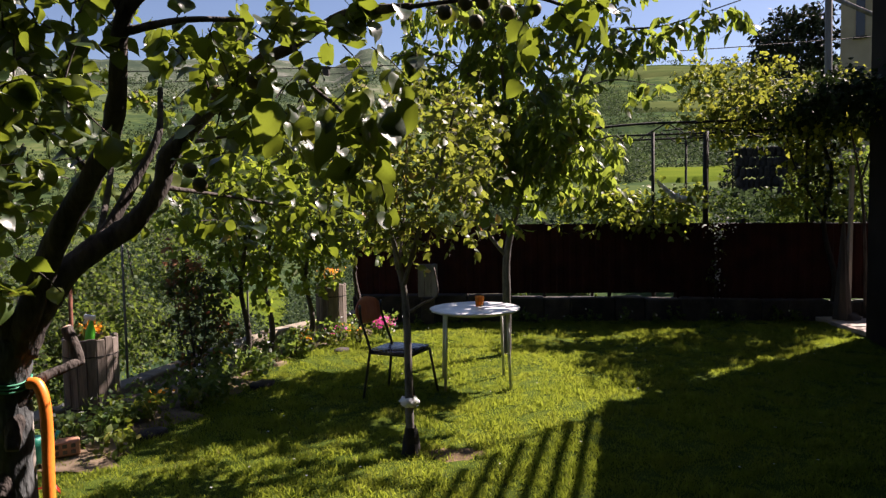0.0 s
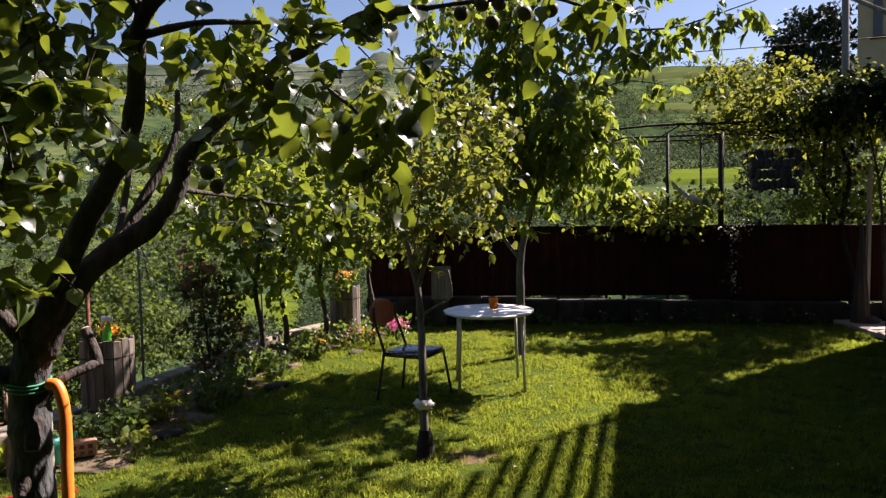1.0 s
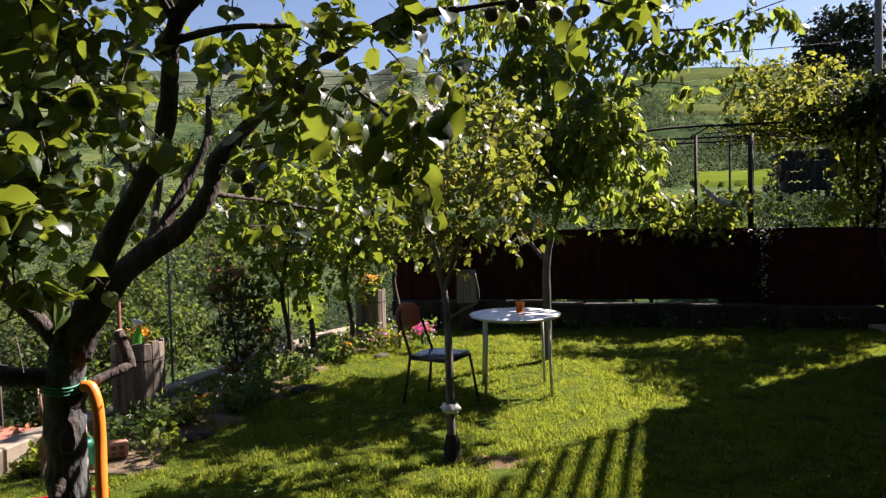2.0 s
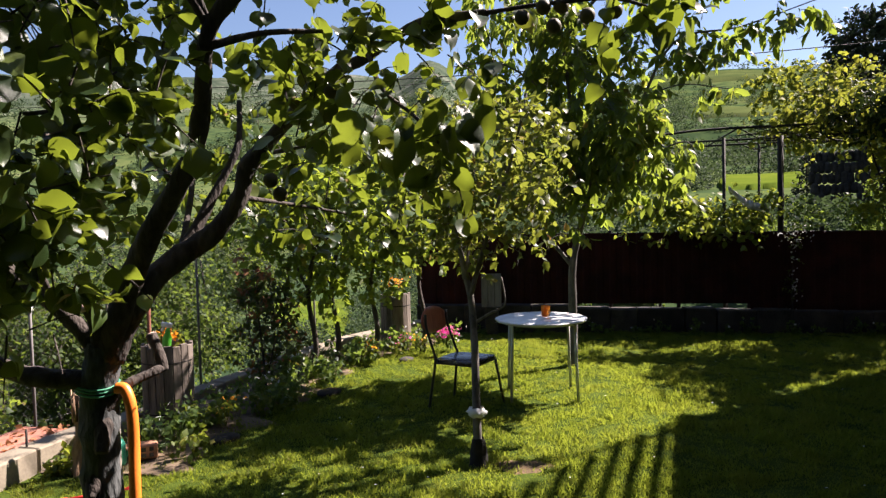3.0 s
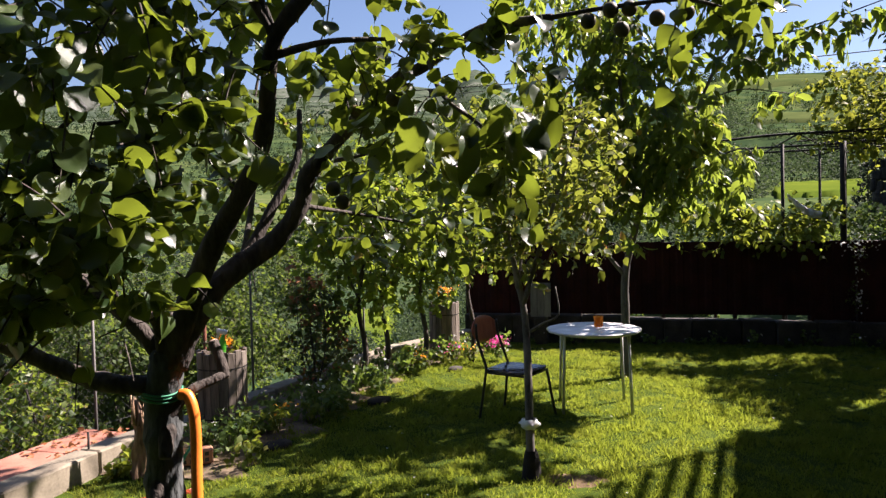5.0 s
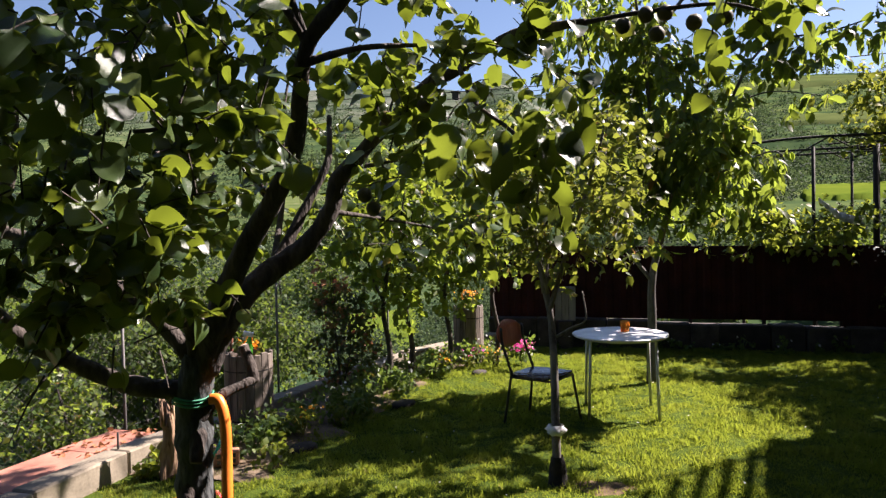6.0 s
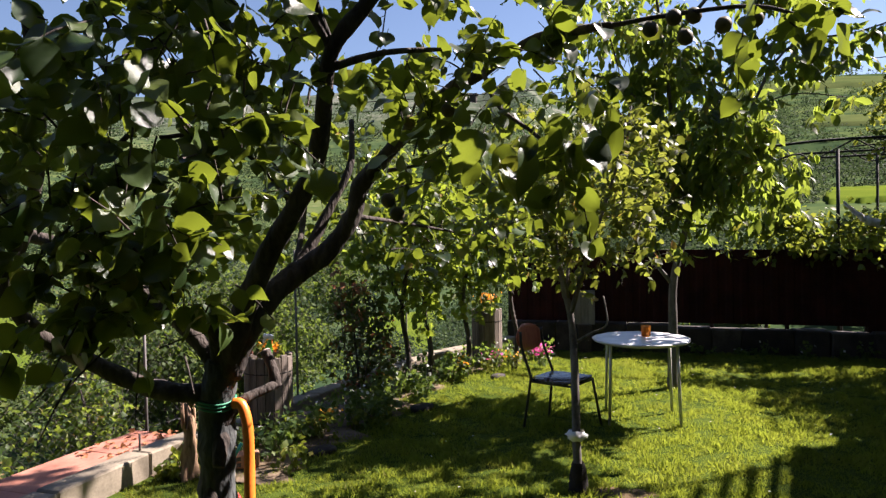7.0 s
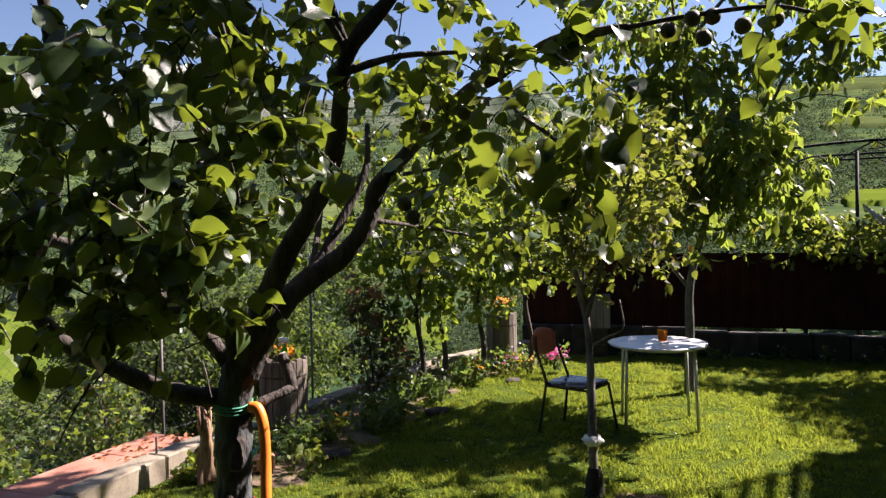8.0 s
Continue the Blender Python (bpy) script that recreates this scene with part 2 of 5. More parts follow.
# ---- building helpers ----
class Geo:
    """Points and faces of one mesh."""

    def __init__(self):
        self.v, self.f = [], []

    def add(self, verts, faces):
        o = len(self.v)
        self.v.extend([tuple(p) for p in verts])
        self.f.extend([tuple(i + o for i in q) for q in faces])
        return self

    def box(self, size, m=None):
        m = m or Matrix()
        x, y, z = (s / 2 for s in size)
        c = min(x, y, z) * 0.18
        verts, faces = [], []
        bm = bmesh.new()
        bmesh.ops.create_cube(bm, size=1)
        bmesh.ops.scale(bm, vec=size, verts=bm.verts)
        bmesh.ops.bevel(bm, geom=bm.edges[:], offset=min(c, 0.012), segments=1, affect="EDGES")
        bm.verts.index_update()
        verts = [m @ p.co for p in bm.verts]
        faces = [[p.index for p in q.verts] for q in bm.faces]
        bm.free()
        return self.add(verts, faces)

    def tube(self, pts, radii, seg=8, cap=True, rough=0.0):
        pts = [Vector(p) for p in pts]
        if not isinstance(radii, (list, tuple)):
            radii = [radii] * len(pts)
        verts, faces = [], []
        side = None
        for i, p in enumerate(pts):
            d = (pts[min(i + 1, len(pts) - 1)] - pts[max(i - 1, 0)]).normalized()
            if side is None:
                side = d.orthogonal().normalized()
            else:
                side = (side - d * side.dot(d)).normalized()
            up = d.cross(side)
            for k in range(seg):
                a = 2 * math.pi * k / seg
                way = side * math.cos(a) + up * math.sin(a)
                q = p + way * radii[i]
                bump = rough * (1.4 * noise.noise(q * 11) + 0.9 * noise.noise(q * 31)) if rough else 0
                verts.append(p + way * radii[i] * (1 + bump))
        for i in range(len(pts) - 1):
            for k in range(seg):
                a, b = i * seg + k, i * seg + (k + 1) % seg
                faces.append((a, b, b + seg, a + seg))
        if cap:
            faces.append(tuple(range(seg - 1, -1, -1)))
            faces.append(tuple(range((len(pts) - 1) * seg, len(pts) * seg)))
        return self.add(verts, faces)

    def lathe(self, profile, seg=24, m=None, wave=None):
        """Profile of (radius, height), turned round z."""
        m = m or Matrix()
        verts, faces = [], []
        for r, z in profile:
            for k in range(seg):
                a = 2 * math.pi * k / seg
                rr = r * (wave(a, z) if wave else 1)
                verts.append(m @ Vector((rr * math.cos(a), rr * math.sin(a), z)))
        for i in range(len(profile) - 1):
            for k in range(seg):
                a, b = i * seg + k, i * seg + (k + 1) % seg
                faces.append((a, b, b + seg, a + seg))
        return self.add(verts, faces)

    def mesh(self, name, material, smooth=True):
        me = bpy.data.meshes.new(name)
        me.from_pydata(self.v, [], self.f)
        me.materials.append(material)
        if smooth:
            me.polygons.foreach_set("use_smooth", [True] * len(me.polygons))
        me.update()
        return me


def thing(name, label, category, place=None, group="", kind=""):
    ob = new(name)
    ob.matrix_world = place or Matrix()
    return tagged(ob, label, category, group, kind)


def part(name, geo, material, parent, label="", smooth=True, kind=""):
    """One mesh under a thing or a part; its points are in world space, as the parent is unmoved."""
    ob = new(name, geo.mesh(name, material, smooth) if isinstance(geo, Geo) else geo)
    ob.parent = parent
    return tagged(ob, label, kind=kind)


def solid(name, geo, material, label, category, kind="", smooth=True, group=""):
    return tagged(new(name, geo.mesh(name, material, smooth)), label, category, group, kind)


def curve(points, n=6):
    """A smooth line through points (Catmull-Rom)."""
    p = [Vector(q) for q in points]
    p = [p[0] * 2 - p[1], *p, p[-1] * 2 - p[-2]]
    out = []
    for i in range(1, len(p) - 2):
        for k in range(n):
            t = k / n
            out.append(0.5 * (2 * p[i] + (p[i + 1] - p[i - 1]) * t + (2 * p[i - 1] - 5 * p[i] + 4 * p[i + 1] - p[i + 2]) * t * t
                              + (3 * p[i] - p[i - 1] - 3 * p[i + 1] + p[i + 2]) * t ** 3))
    return out + [p[-2]]


def leaf_shape(kind="ovate", curl=0.25, fold=0.18, seed=0):
    """Points and faces of one leaf of length 1 along y, with a folded midrib, a drooping tip and a waving margin."""
    rows = {"ovate": [(0, 0.03), (0.05, 0.2), (0.14, 0.34), (0.28, 0.42), (0.45, 0.42), (0.6, 0.36), (0.74, 0.26), (0.86, 0.13), (0.93, 0.05), (1.0, 0.0)],
            "simple": [(0, 0.03), (0.28, 0.38), (0.66, 0.3), (1.0, 0.0)],
            "mini": [(0, 0.04), (0.45, 0.4), (1.0, 0.01)],
            "long": [(0, 0.02), (0.3, 0.22), (0.68, 0.2), (1.0, 0.0)],
            "lobed": [(0, 0.05), (0.12, 0.42), (0.4, 0.36), (0.58, 0.46), (1.0, 0.0)]}[kind]
    rnd = random.Random(seed)
    twist = rnd.uniform(-0.6, 0.6) if seed else 0.0
    bend = rnd.uniform(-0.15, 0.15) if seed else 0.0
    cols = (-1, -0.5, 0, 0.5, 1) if kind == "ovate" else (-1, 0, 1)
    v, f = [], []
    for s, w in rows:
        z = -curl * s * s + (0.03 * math.sin(5 * s + seed) if seed else 0)
        a, b = w * (1 + rnd.uniform(-0.05, 0.05)), w * (1 + rnd.uniform(-0.05, 0.05))
        t = twist * s
        x0 = bend * s * s
        for c in cols:
            x = c * (a if c < 0 else b)
            h = fold * abs(x) * (1.25 - 0.45 * abs(c)) + (0.05 * math.sin(8 * s + 2.1 * seed + (1.7 if c > 0 else 0)) * abs(c) if kind == "ovate" else 0)
            v.append((x0 + x * math.cos(t), s, z + h + x * math.sin(t)))
    k = len(cols)
    for i in range(len(rows) - 1):
        for j in range(k - 1):
            a = k * i + j
            f.append((a, a + 1, a + k + 1, a + k))
    if kind == "ovate":
        o = len(v)
        v += [(-0.016, -0.34, 0.07), (0.016, -0.34, 0.07), (0.014, 0.02, 0.0), (-0.014, 0.02, 0.0)]
        f.append((o, o + 1, o + 2, o + 3))
    return np.array(v), f


def frames_of(dirs, ups):
    y = dirs / np.linalg.norm(dirs, axis=1)[:, None]
    x = np.cross(y, ups)
    x /= np.maximum(np.linalg.norm(x, axis=1), 1e-6)[:, None]
    z = np.cross(x, y)
    return np.stack([x, y, z], axis=2)


def leaves_mesh(name, places, dirs, ups, sizes, shape, material):
    """All leaves as one mesh, each an island of its own."""
    v, f = shape
    fr = frames_of(dirs, ups)
    pts = np.einsum("nij,kj->nki", fr, v) * sizes[:, None, None] + places[:, None, :]
    n, k = len(places), len(v)
    me = bpy.data.meshes.new(name)
    fa = np.array(f)
    faces = (fa[None] + (np.arange(n) * k)[:, None, None]).reshape(-1, fa.shape[1])
    me.vertices.add(n * k)
    me.vertices.foreach_set("co", pts.reshape(-1).astype(np.float32))
    me.loops.add(faces.size)
    me.loops.foreach_set("vertex_index", faces.reshape(-1).astype(np.int32))
    me.polygons.add(len(faces))
    me.polygons.foreach_set("loop_start", np.arange(0, faces.size, fa.shape[1], dtype=np.int32))
    me.polygons.foreach_set("use_smooth", [True] * len(faces))
    me.materials.append(material)
    me.update(calc_edges=True)
    me.validate()
    return me


rng = np.random.default_rng(7)


def sprays(clumps, per_volume, size, droop=0.4, twig_len=0.22, per_twig=7, spread=1.0):
    """Leafy twigs that fill clumps (x, y, z, radius): twig lines, and the leaves' places, ways, ups and sizes."""
    twigs, pl, di, up = [], [], [], []
    for cx, cy, cz, r in clumps:
        c = np.array((cx, cy, cz))
        count = max(2, int(per_volume * 4.19 * r ** 3 / per_twig))
        for _ in range(count):
            d = rng.normal(size=3)
            d /= np.linalg.norm(d)
            a = c + d * r * rng.uniform(0.05, 0.85) ** 0.6
            way = d * 0.8 + rng.normal(size=3) * 0.6 + np.array((0, 0, 0.15))
            way /= np.linalg.norm(way)
            ln = twig_len * rng.uniform(0.5, 1.2)
            b = a + way * ln + np.array((0, 0, -0.25 * droop * ln))
            twigs.append((a, (a + b) / 2 + np.array((0, 0, 0.05 * ln)), b))
            for k in range(per_twig):
                s = (k + rng.uniform(0, 0.8)) / per_twig
                p = a + (b - a) * s + rng.normal(size=3) * 0.012
                out = rng.normal(size=3)
                out -= way * out.dot(way)
                out /= max(np.linalg.norm(out), 1e-6)
                q = out * spread + way * 0.5 + np.array((0, 0, -droop))
                pl.append(p)
                di.append(q)
                up.append(np.array((0, 0, 1.0)) + rng.normal(size=3) * 0.8)
    n = len(pl)
    return twigs, np.array(pl), np.array(di), np.array(up), size * rng.uniform(0.55, 1.4, n)


def twig_geo(twigs, r=0.003, seg=3):
    g = Geo()
    for t in twigs:
        g.tube(t, [r, r * 0.8, r * 0.4], seg, cap=False)
    return g


def limb(pts, r0, r1, n=5, seg=10, rough=0.07):
    line = curve(pts, n)
    m = len(line) - 1
    return Geo().tube(line, [r0 + (r1 - r0) * (i / m) ** 0.8 for i in range(m + 1)], seg, True, rough)


# ---- ground, hills, lawn ----
def smooth_step(a, b, x):
    t = min(1.0, max(0.0, (x - a) / (b - a)))
    return t * t * (3 - 2 * t)


def lerp_table(table, x):
    for (a, va), (b, vb) in zip(table, table[1:]):
        if x <= b:
            return va + (vb - va) * max(0.0, (x - a) / (b - a))
    return table[-1][1]


LEFT = [(0, -0.5), (9, -0.7), (14, -1.5), (30, -5), (60, -9), (120, -6), (250, 18), (500, 80), (900, 190), (1300, 150), (3500, 60)]
RIGHT = [(0, -0.5), (10, -0.4), (14, 0.2), (30, 1.3), (60, 4.0), (110, 10), (200, 28), (330, 58), (450, 52), (900, 40), (3500, 20)]
RIDGE = [(-180, 0.8), (-60, 0.85), (-40, 0.9), (-25, 0.98), (-15, 1.0), (-10.5, 0.98), (-9, 1.05), (-8, 1.12), (-7, 1.12), (-6, 1.06), (-5, 0.96), (0, 0.85), (8, 0.75), (40, 0.6), (180, 0.7)]
CREST = [(-180, 0.5), (0, 0.72), (6, 0.95), (11, 1.12), (16, 1.13), (21, 1.09), (25, 1.05), (40, 1.05), (180, 0.6)]


def ground_height(x, y):
    r = math.hypot(x, y)
    az = math.degrees(math.atan2(x, y))
    w = smooth_step(-6, 9, az) * (1 - smooth_step(70, 120, az))
    hl, hr = lerp_table(LEFT, r), lerp_table(RIGHT, r)
    if r > 120:
        hl *= lerp_table(RIDGE, az) if hl > 0 else 1
        hr *= lerp_table(CREST, az) if hr > 0 else 1
    h = hl * (1 - w) + hr * w
    if r > 600 and w > 0:
        h = max(h, hl * (1 - 0.4 * w))
    amp = 0.1 * min(1, max(0, (r - 12) / 10)) + 0.012 * max(0, r - 60)
    return h + amp * noise.fractal(Vector((x, y, 0)) * (0.006 if r > 120 else 0.05), 1.0, 2.0, 5)


def make_ground():
    g = Geo()
    rings = [0.0] + [3.0 * 1.065 ** i for i in range(112)]
    nseg = 480
    verts = [(0, 0, -0.5)]
    for r in rings[1:]:
        for k in range(nseg):
            a = 2 * math.pi * k / nseg
            x, y = r * math.sin(a), r * math.cos(a)
            verts.append((x, y, ground_height(x, y)))
    faces = [(0, 1 + (k + 1) % nseg, 1 + k) for k in range(nseg)]
    for i in range(len(rings) - 2):
        for k in range(nseg):
            a, b = 1 + i * nseg + k, 1 + i * nseg + (k + 1) % nseg
            faces.append((a, b, b + nseg, a + nseg))
    g.add(verts, faces)
    m, n, l, p = nodes_of("hillside")
    co = n.new("ShaderNodeTexCoord")
    big = n.new("ShaderNodeTexNoise")
    big.inputs["Scale"].default_value, big.inputs["Detail"].default_value = 0.018, 8
    fine = n.new("ShaderNodeTexNoise")
    fine.inputs["Scale"].default_value, fine.inputs["Detail"].default_value = 0.22, 9
    for t in (big, fine):
        l.new(co.outputs["Object"], t.inputs[0])
    add = n.new("ShaderNodeMath")
    add.operation = "MULTIPLY_ADD"
    add.inputs[1].default_value = 0.62
    l.new(fine.outputs[0], add.inputs[0])
    sub = n.new("ShaderNodeMath")
    sub.operation = "SUBTRACT"
    sub.inputs[1].default_value = 0.31
    l.new(big.outputs[0], sub.inputs[0])
    l.new(sub.outputs[0], add.inputs[2])
    r = ramp_of(n, [(0.3, (0.018, 0.034, 0.018)), (0.45, (0.04, 0.064, 0.026)), (0.55, (0.066, 0.092, 0.032)), (0.66, (0.09, 0.11, 0.04)), (0.8, (0.17, 0.165, 0.12))])
    l.new(add.outputs[0], r.inputs[0])
    # mountain rock and scrub greyed with range: distance haze put into the colour
    haze_rock = ramp_of(n, [(0.35, (0.035, 0.05, 0.035)), (0.55, (0.065, 0.082, 0.055)), (0.7, (0.14, 0.145, 0.12))])
    l.new(add.outputs[0], haze_rock.inputs[0])
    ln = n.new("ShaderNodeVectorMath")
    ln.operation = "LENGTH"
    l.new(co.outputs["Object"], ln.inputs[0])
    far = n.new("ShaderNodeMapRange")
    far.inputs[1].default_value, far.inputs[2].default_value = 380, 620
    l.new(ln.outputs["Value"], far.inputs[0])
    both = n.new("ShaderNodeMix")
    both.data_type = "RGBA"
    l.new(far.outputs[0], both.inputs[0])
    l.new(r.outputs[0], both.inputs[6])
    l.new(haze_rock.outputs[0], both.inputs[7])
    l.new(both.outputs[2], p.inputs["Base Color"])
    p.inputs["Roughness"].default_value = 0.95
    p.inputs["Specular IOR Level"].default_value = 0.0
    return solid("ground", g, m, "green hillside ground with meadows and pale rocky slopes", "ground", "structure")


make_ground()

KERB = [(-3.5, 0.6), (-3.43, 2.2), (-3.36, 3.4), (-3.29, 4.2), (-3.21, 4.75), (-3.05, 5.95), (-2.82, 7.0), (-2.44, 7.95), (-2.06, 8.75), (-1.6, 9.5), (-1.3, 10.1)]


def kerb_x(y):
    return lerp_table([(b, a) for a, b in KERB], max(y, 0.6))


def lawn_height(x, y):
    return 0.025 * noise.noise(Vector((x, y, 3)) * 0.8) + 0.01 * noise.noise(Vector((x, y, 9)) * 3)


def make_lawn():
    g = Geo()
    ys = [-8 + 0.25 * i for i in range(74)]
    nx = 56
    verts, faces = [], []
    for y in ys:
        x0 = kerb_x(y) - 0.16
        for i in range(nx):
            x = x0 + (9.0 - x0) * i / (nx - 1)
            verts.append((x, y, lawn_height(x, y)))
    for j in range(len(ys) - 1):
        for i in range(nx - 1):
            a = j * nx + i
            faces.append((a, a + 1, a + nx + 1, a + nx))
    g.add(verts, faces)
    return solid("lawn", g, M["lawn"], "sunlit garden lawn of short green turf", "lawn", "structure")


make_lawn()


def make_bed():
    """The strip of bare soil between lawn and kerb, with the dry patch at the young tree."""
    g = Geo()
    n = 40
    verts, faces = [], []
    for j in range(n):
        y = 4.2 + 5.4 * j / (n - 1)
        x0 = kerb_x(y)
        w = 1.0 + 0.12 * math.sin(j * 0.9) + 0.1 * math.sin(j * 2.3) - 0.45 * smooth_step(6, 9, y)
        for i in range(9):
            x = x0 + w * i / 8
            h = 0.012 + smooth_step(4.2, 5.2, y) * (0.022 * math.sin(math.pi * i / 8) + 0.012 * noise.noise(Vector((x, y, 0)) * 6))
            verts.append((x, y, lawn_height(x, y) + (h if i < 8 else -0.02)))
    for j in range(n - 1):
        for i in range(8):
            a = j * 9 + i
            faces.append((a, a + 1, a + 10, a + 9))
    g.add(verts, faces)
    return solid("flower_bed_soil", g, M["soil"], "strip of bare brown soil along the kerb", "soil", "structure")


make_bed()


def make_grass():
    """Blades of grass, denser where the lawn is seen close."""
    n = 600000
    y = 2.4 + (10.0 - 2.4) * rng.random(n) ** 1.25
    x = -3.7 + 9.6 * rng.random(n)
    kx = np.interp(y, [b for a, b in KERB], [a for a, b in KERB])
    keep = x > kx + np.interp(y, [4.0, 4.8, 6, 9], [0.12, 0.85, 0.85, 0.45]) + 0.22 * rng.normal(size=n)
    dry = (x - 0.12) ** 2 / 0.06 + (y - 4.47) ** 2 / 0.02
    keep &= dry > 0.6 + rng.normal(size=n) * 0.45
    keep &= x < 5.2 - 0.225 * (8.6 - y)
    x, y = x[keep], y[keep]
    n = len(x)
    tuft = np.sin(x * 7.3 + np.sin(y * 5.1) * 2) * np.sin(y * 6.7 + np.sin(x * 4.3) * 2)
    tuft = np.clip(tuft + 0.8 * np.sin(x * 17 + 3 * np.sin(y * 11)) * np.sin(y * 15 + 2 * np.sin(x * 13)), -1.2, 1.6)
    z = np.array([lawn_height(a, b) for a, b in zip(x, y)]) - 0.004
    places = np.stack([x, y, z], 1)
    dirs = np.stack([rng.normal(size=n) * 0.65, rng.normal(size=n) * 0.65, np.ones(n)], 1)
    ups = rng.normal(size=(n, 3))
    size = (0.028 + 0.014 * tuft) * rng.uniform(0.6, 1.5, n)
    blade = (np.array([(-0.095, 0, 0), (0.095, 0, 0), (0.03, 1, 0.2), (-0.03, 1, 0.2)]), [(0, 1, 2, 3)])
    me = leaves_mesh("grass", places, dirs, ups, size, blade, M["grass"])
    return tagged(new("grass", me), "short green blades of lawn grass with dry tips", "grass", kind="stuff")


make_grass()

# ---- kerb, fence wall, house ----
def make_kerb():
    kerb = thing("kerb", "low old concrete kerb wall along the garden edge", "kerb", kind="structure")
    line = []
    for (xa, ya), (xb, yb) in zip(KERB, KERB[1:]):
        k = max(1, round(math.hypot(xb - xa, yb - ya) / (1.1 if ya < 4.5 else 0.5)))
        line += [(xa + (xb - xa) * i / k, ya + (yb - ya) * i / k) for i in range(k)]
    line.append(KERB[-1])
    for i, ((xa, ya), (xb, yb)) in enumerate(zip(line, line[1:])):
        ln = math.hypot(xb - xa, yb - ya)
        ang = math.degrees(math.atan2(yb - ya, xb - xa))
        h = 0.5 + (0.02 if i % 2 else 0.0)
        m = pose((xa + xb) / 2 - 0.1, (ya + yb) / 2 + 0.02, 0.17 - 0.07 * smooth_step(4.2, 5.2, ya) + 0.09 * smooth_step(6.5, 8.5, ya) - h / 2 + random.uniform(-0.008, 0.008), 0, random.uniform(-1, 1), ang + random.uniform(-1, 1))
        part("kerb_stone", Geo().box((ln - 0.012, 0.2, h), m), M["concrete"], kerb, smooth=False)
    red = Geo()
    for (xa, ya), (xb, yb) in zip(KERB[:4], KERB[1:5]):
        ln = math.hypot(xb - xa, yb - ya)
        ang = math.degrees(math.atan2(yb - ya, xb - xa))
        red.box((ln + 0.01, 0.46, 0.3), pose((xa + xb) / 2 - 0.43, (ya + yb) / 2 + 0.02, 0.0, 0, 0, ang))
    part("ledge", red, M["redpaint"], kerb, "faded red painted ledge behind the kerb", smooth=False)


make_kerb()

WALL_Y = 10.2


def wall_y(x):
    return WALL_Y - 0.06 * (x - 1.0)


def rough_block(w, d, h, m, wear=0.014, material=None):
    """A worn stone: a block with rounded, uneven edges."""
    bm = bmesh.new()
    bmesh.ops.create_cube(bm, size=1.0)
    for v in bm.verts:
        v.co = Vector((v.co.x * w, v.co.y * d, v.co.z * h)) + Vector((random.uniform(-wear, wear), random.uniform(-wear, wear), random.uniform(-wear, wear))) * 0.6
    bmesh.ops.bevel(bm, geom=bm.edges[:], offset=wear, segments=1, affect="EDGES")
    for v in bm.verts:
        v.co += Vector((random.uniform(-wear, wear), random.uniform(-wear, wear), random.uniform(-wear, wear))) * 0.2
    bm.transform(m)
    me = bpy.data.meshes.new("stone")
    bm.to_mesh(me)
    bm.free()
    me.materials.append(material or M["stone"])
    return me


def make_fence_wall():
    base = thing("plinth", "low plinth of rough grey stones under the fence", "wall", kind="structure")
    x = -1.5
    while x < 7.5:
        w = random.uniform(0.35, 0.8)
        h = 0.37 - 0.02 * (x - 1) + random.uniform(-0.02, 0.02)
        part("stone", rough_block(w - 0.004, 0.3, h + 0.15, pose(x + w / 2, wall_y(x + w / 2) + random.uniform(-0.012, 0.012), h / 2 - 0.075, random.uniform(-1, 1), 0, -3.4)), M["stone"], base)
        x += w
    fence = thing("sheet_fence", "rust-red ribbed metal sheet fence on a stone plinth", "fence")
    x = -1.5
    while x < 7.4:
        w = 0.98
        g = Geo()
        verts, faces = [], []
        nn = 40
        for zz in (0.405 if x < 3 else 0.3, 1.46 - 0.012 * (x - 1)):
            for i in range(nn + 1):
                px = x + w * i / nn
                rib = 0.016 if (i // 4) % 2 else 0.0
                verts.append((px, wall_y(px) + 0.06 + rib, zz))
        for i in range(nn):
            faces.append((i, i + 1, i + nn + 2, i + nn + 1))
        g.add(verts, faces)
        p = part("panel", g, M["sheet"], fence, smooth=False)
        sol = p.modifiers.new("thick", "SOLIDIFY")
        sol.thickness = 0.004
        part("post", Geo().box((0.05, 0.05, 1.5), pose(x, wall_y(x) + 0.12, 0.75)), M["iron"], fence)
        x += w
    part("rail", Geo().tube([(-1.5, wall_y(-1.5) + 0.1, 1.47), (7.4, wall_y(7.4) + 0.1, 1.39)], 0.02, 8), M["iron"], fence)


make_fence_wall()

CORNER = Vector((5.3, 8.55, 0))
ALONG = Vector((-0.22, -0.975, 0)).normalized()


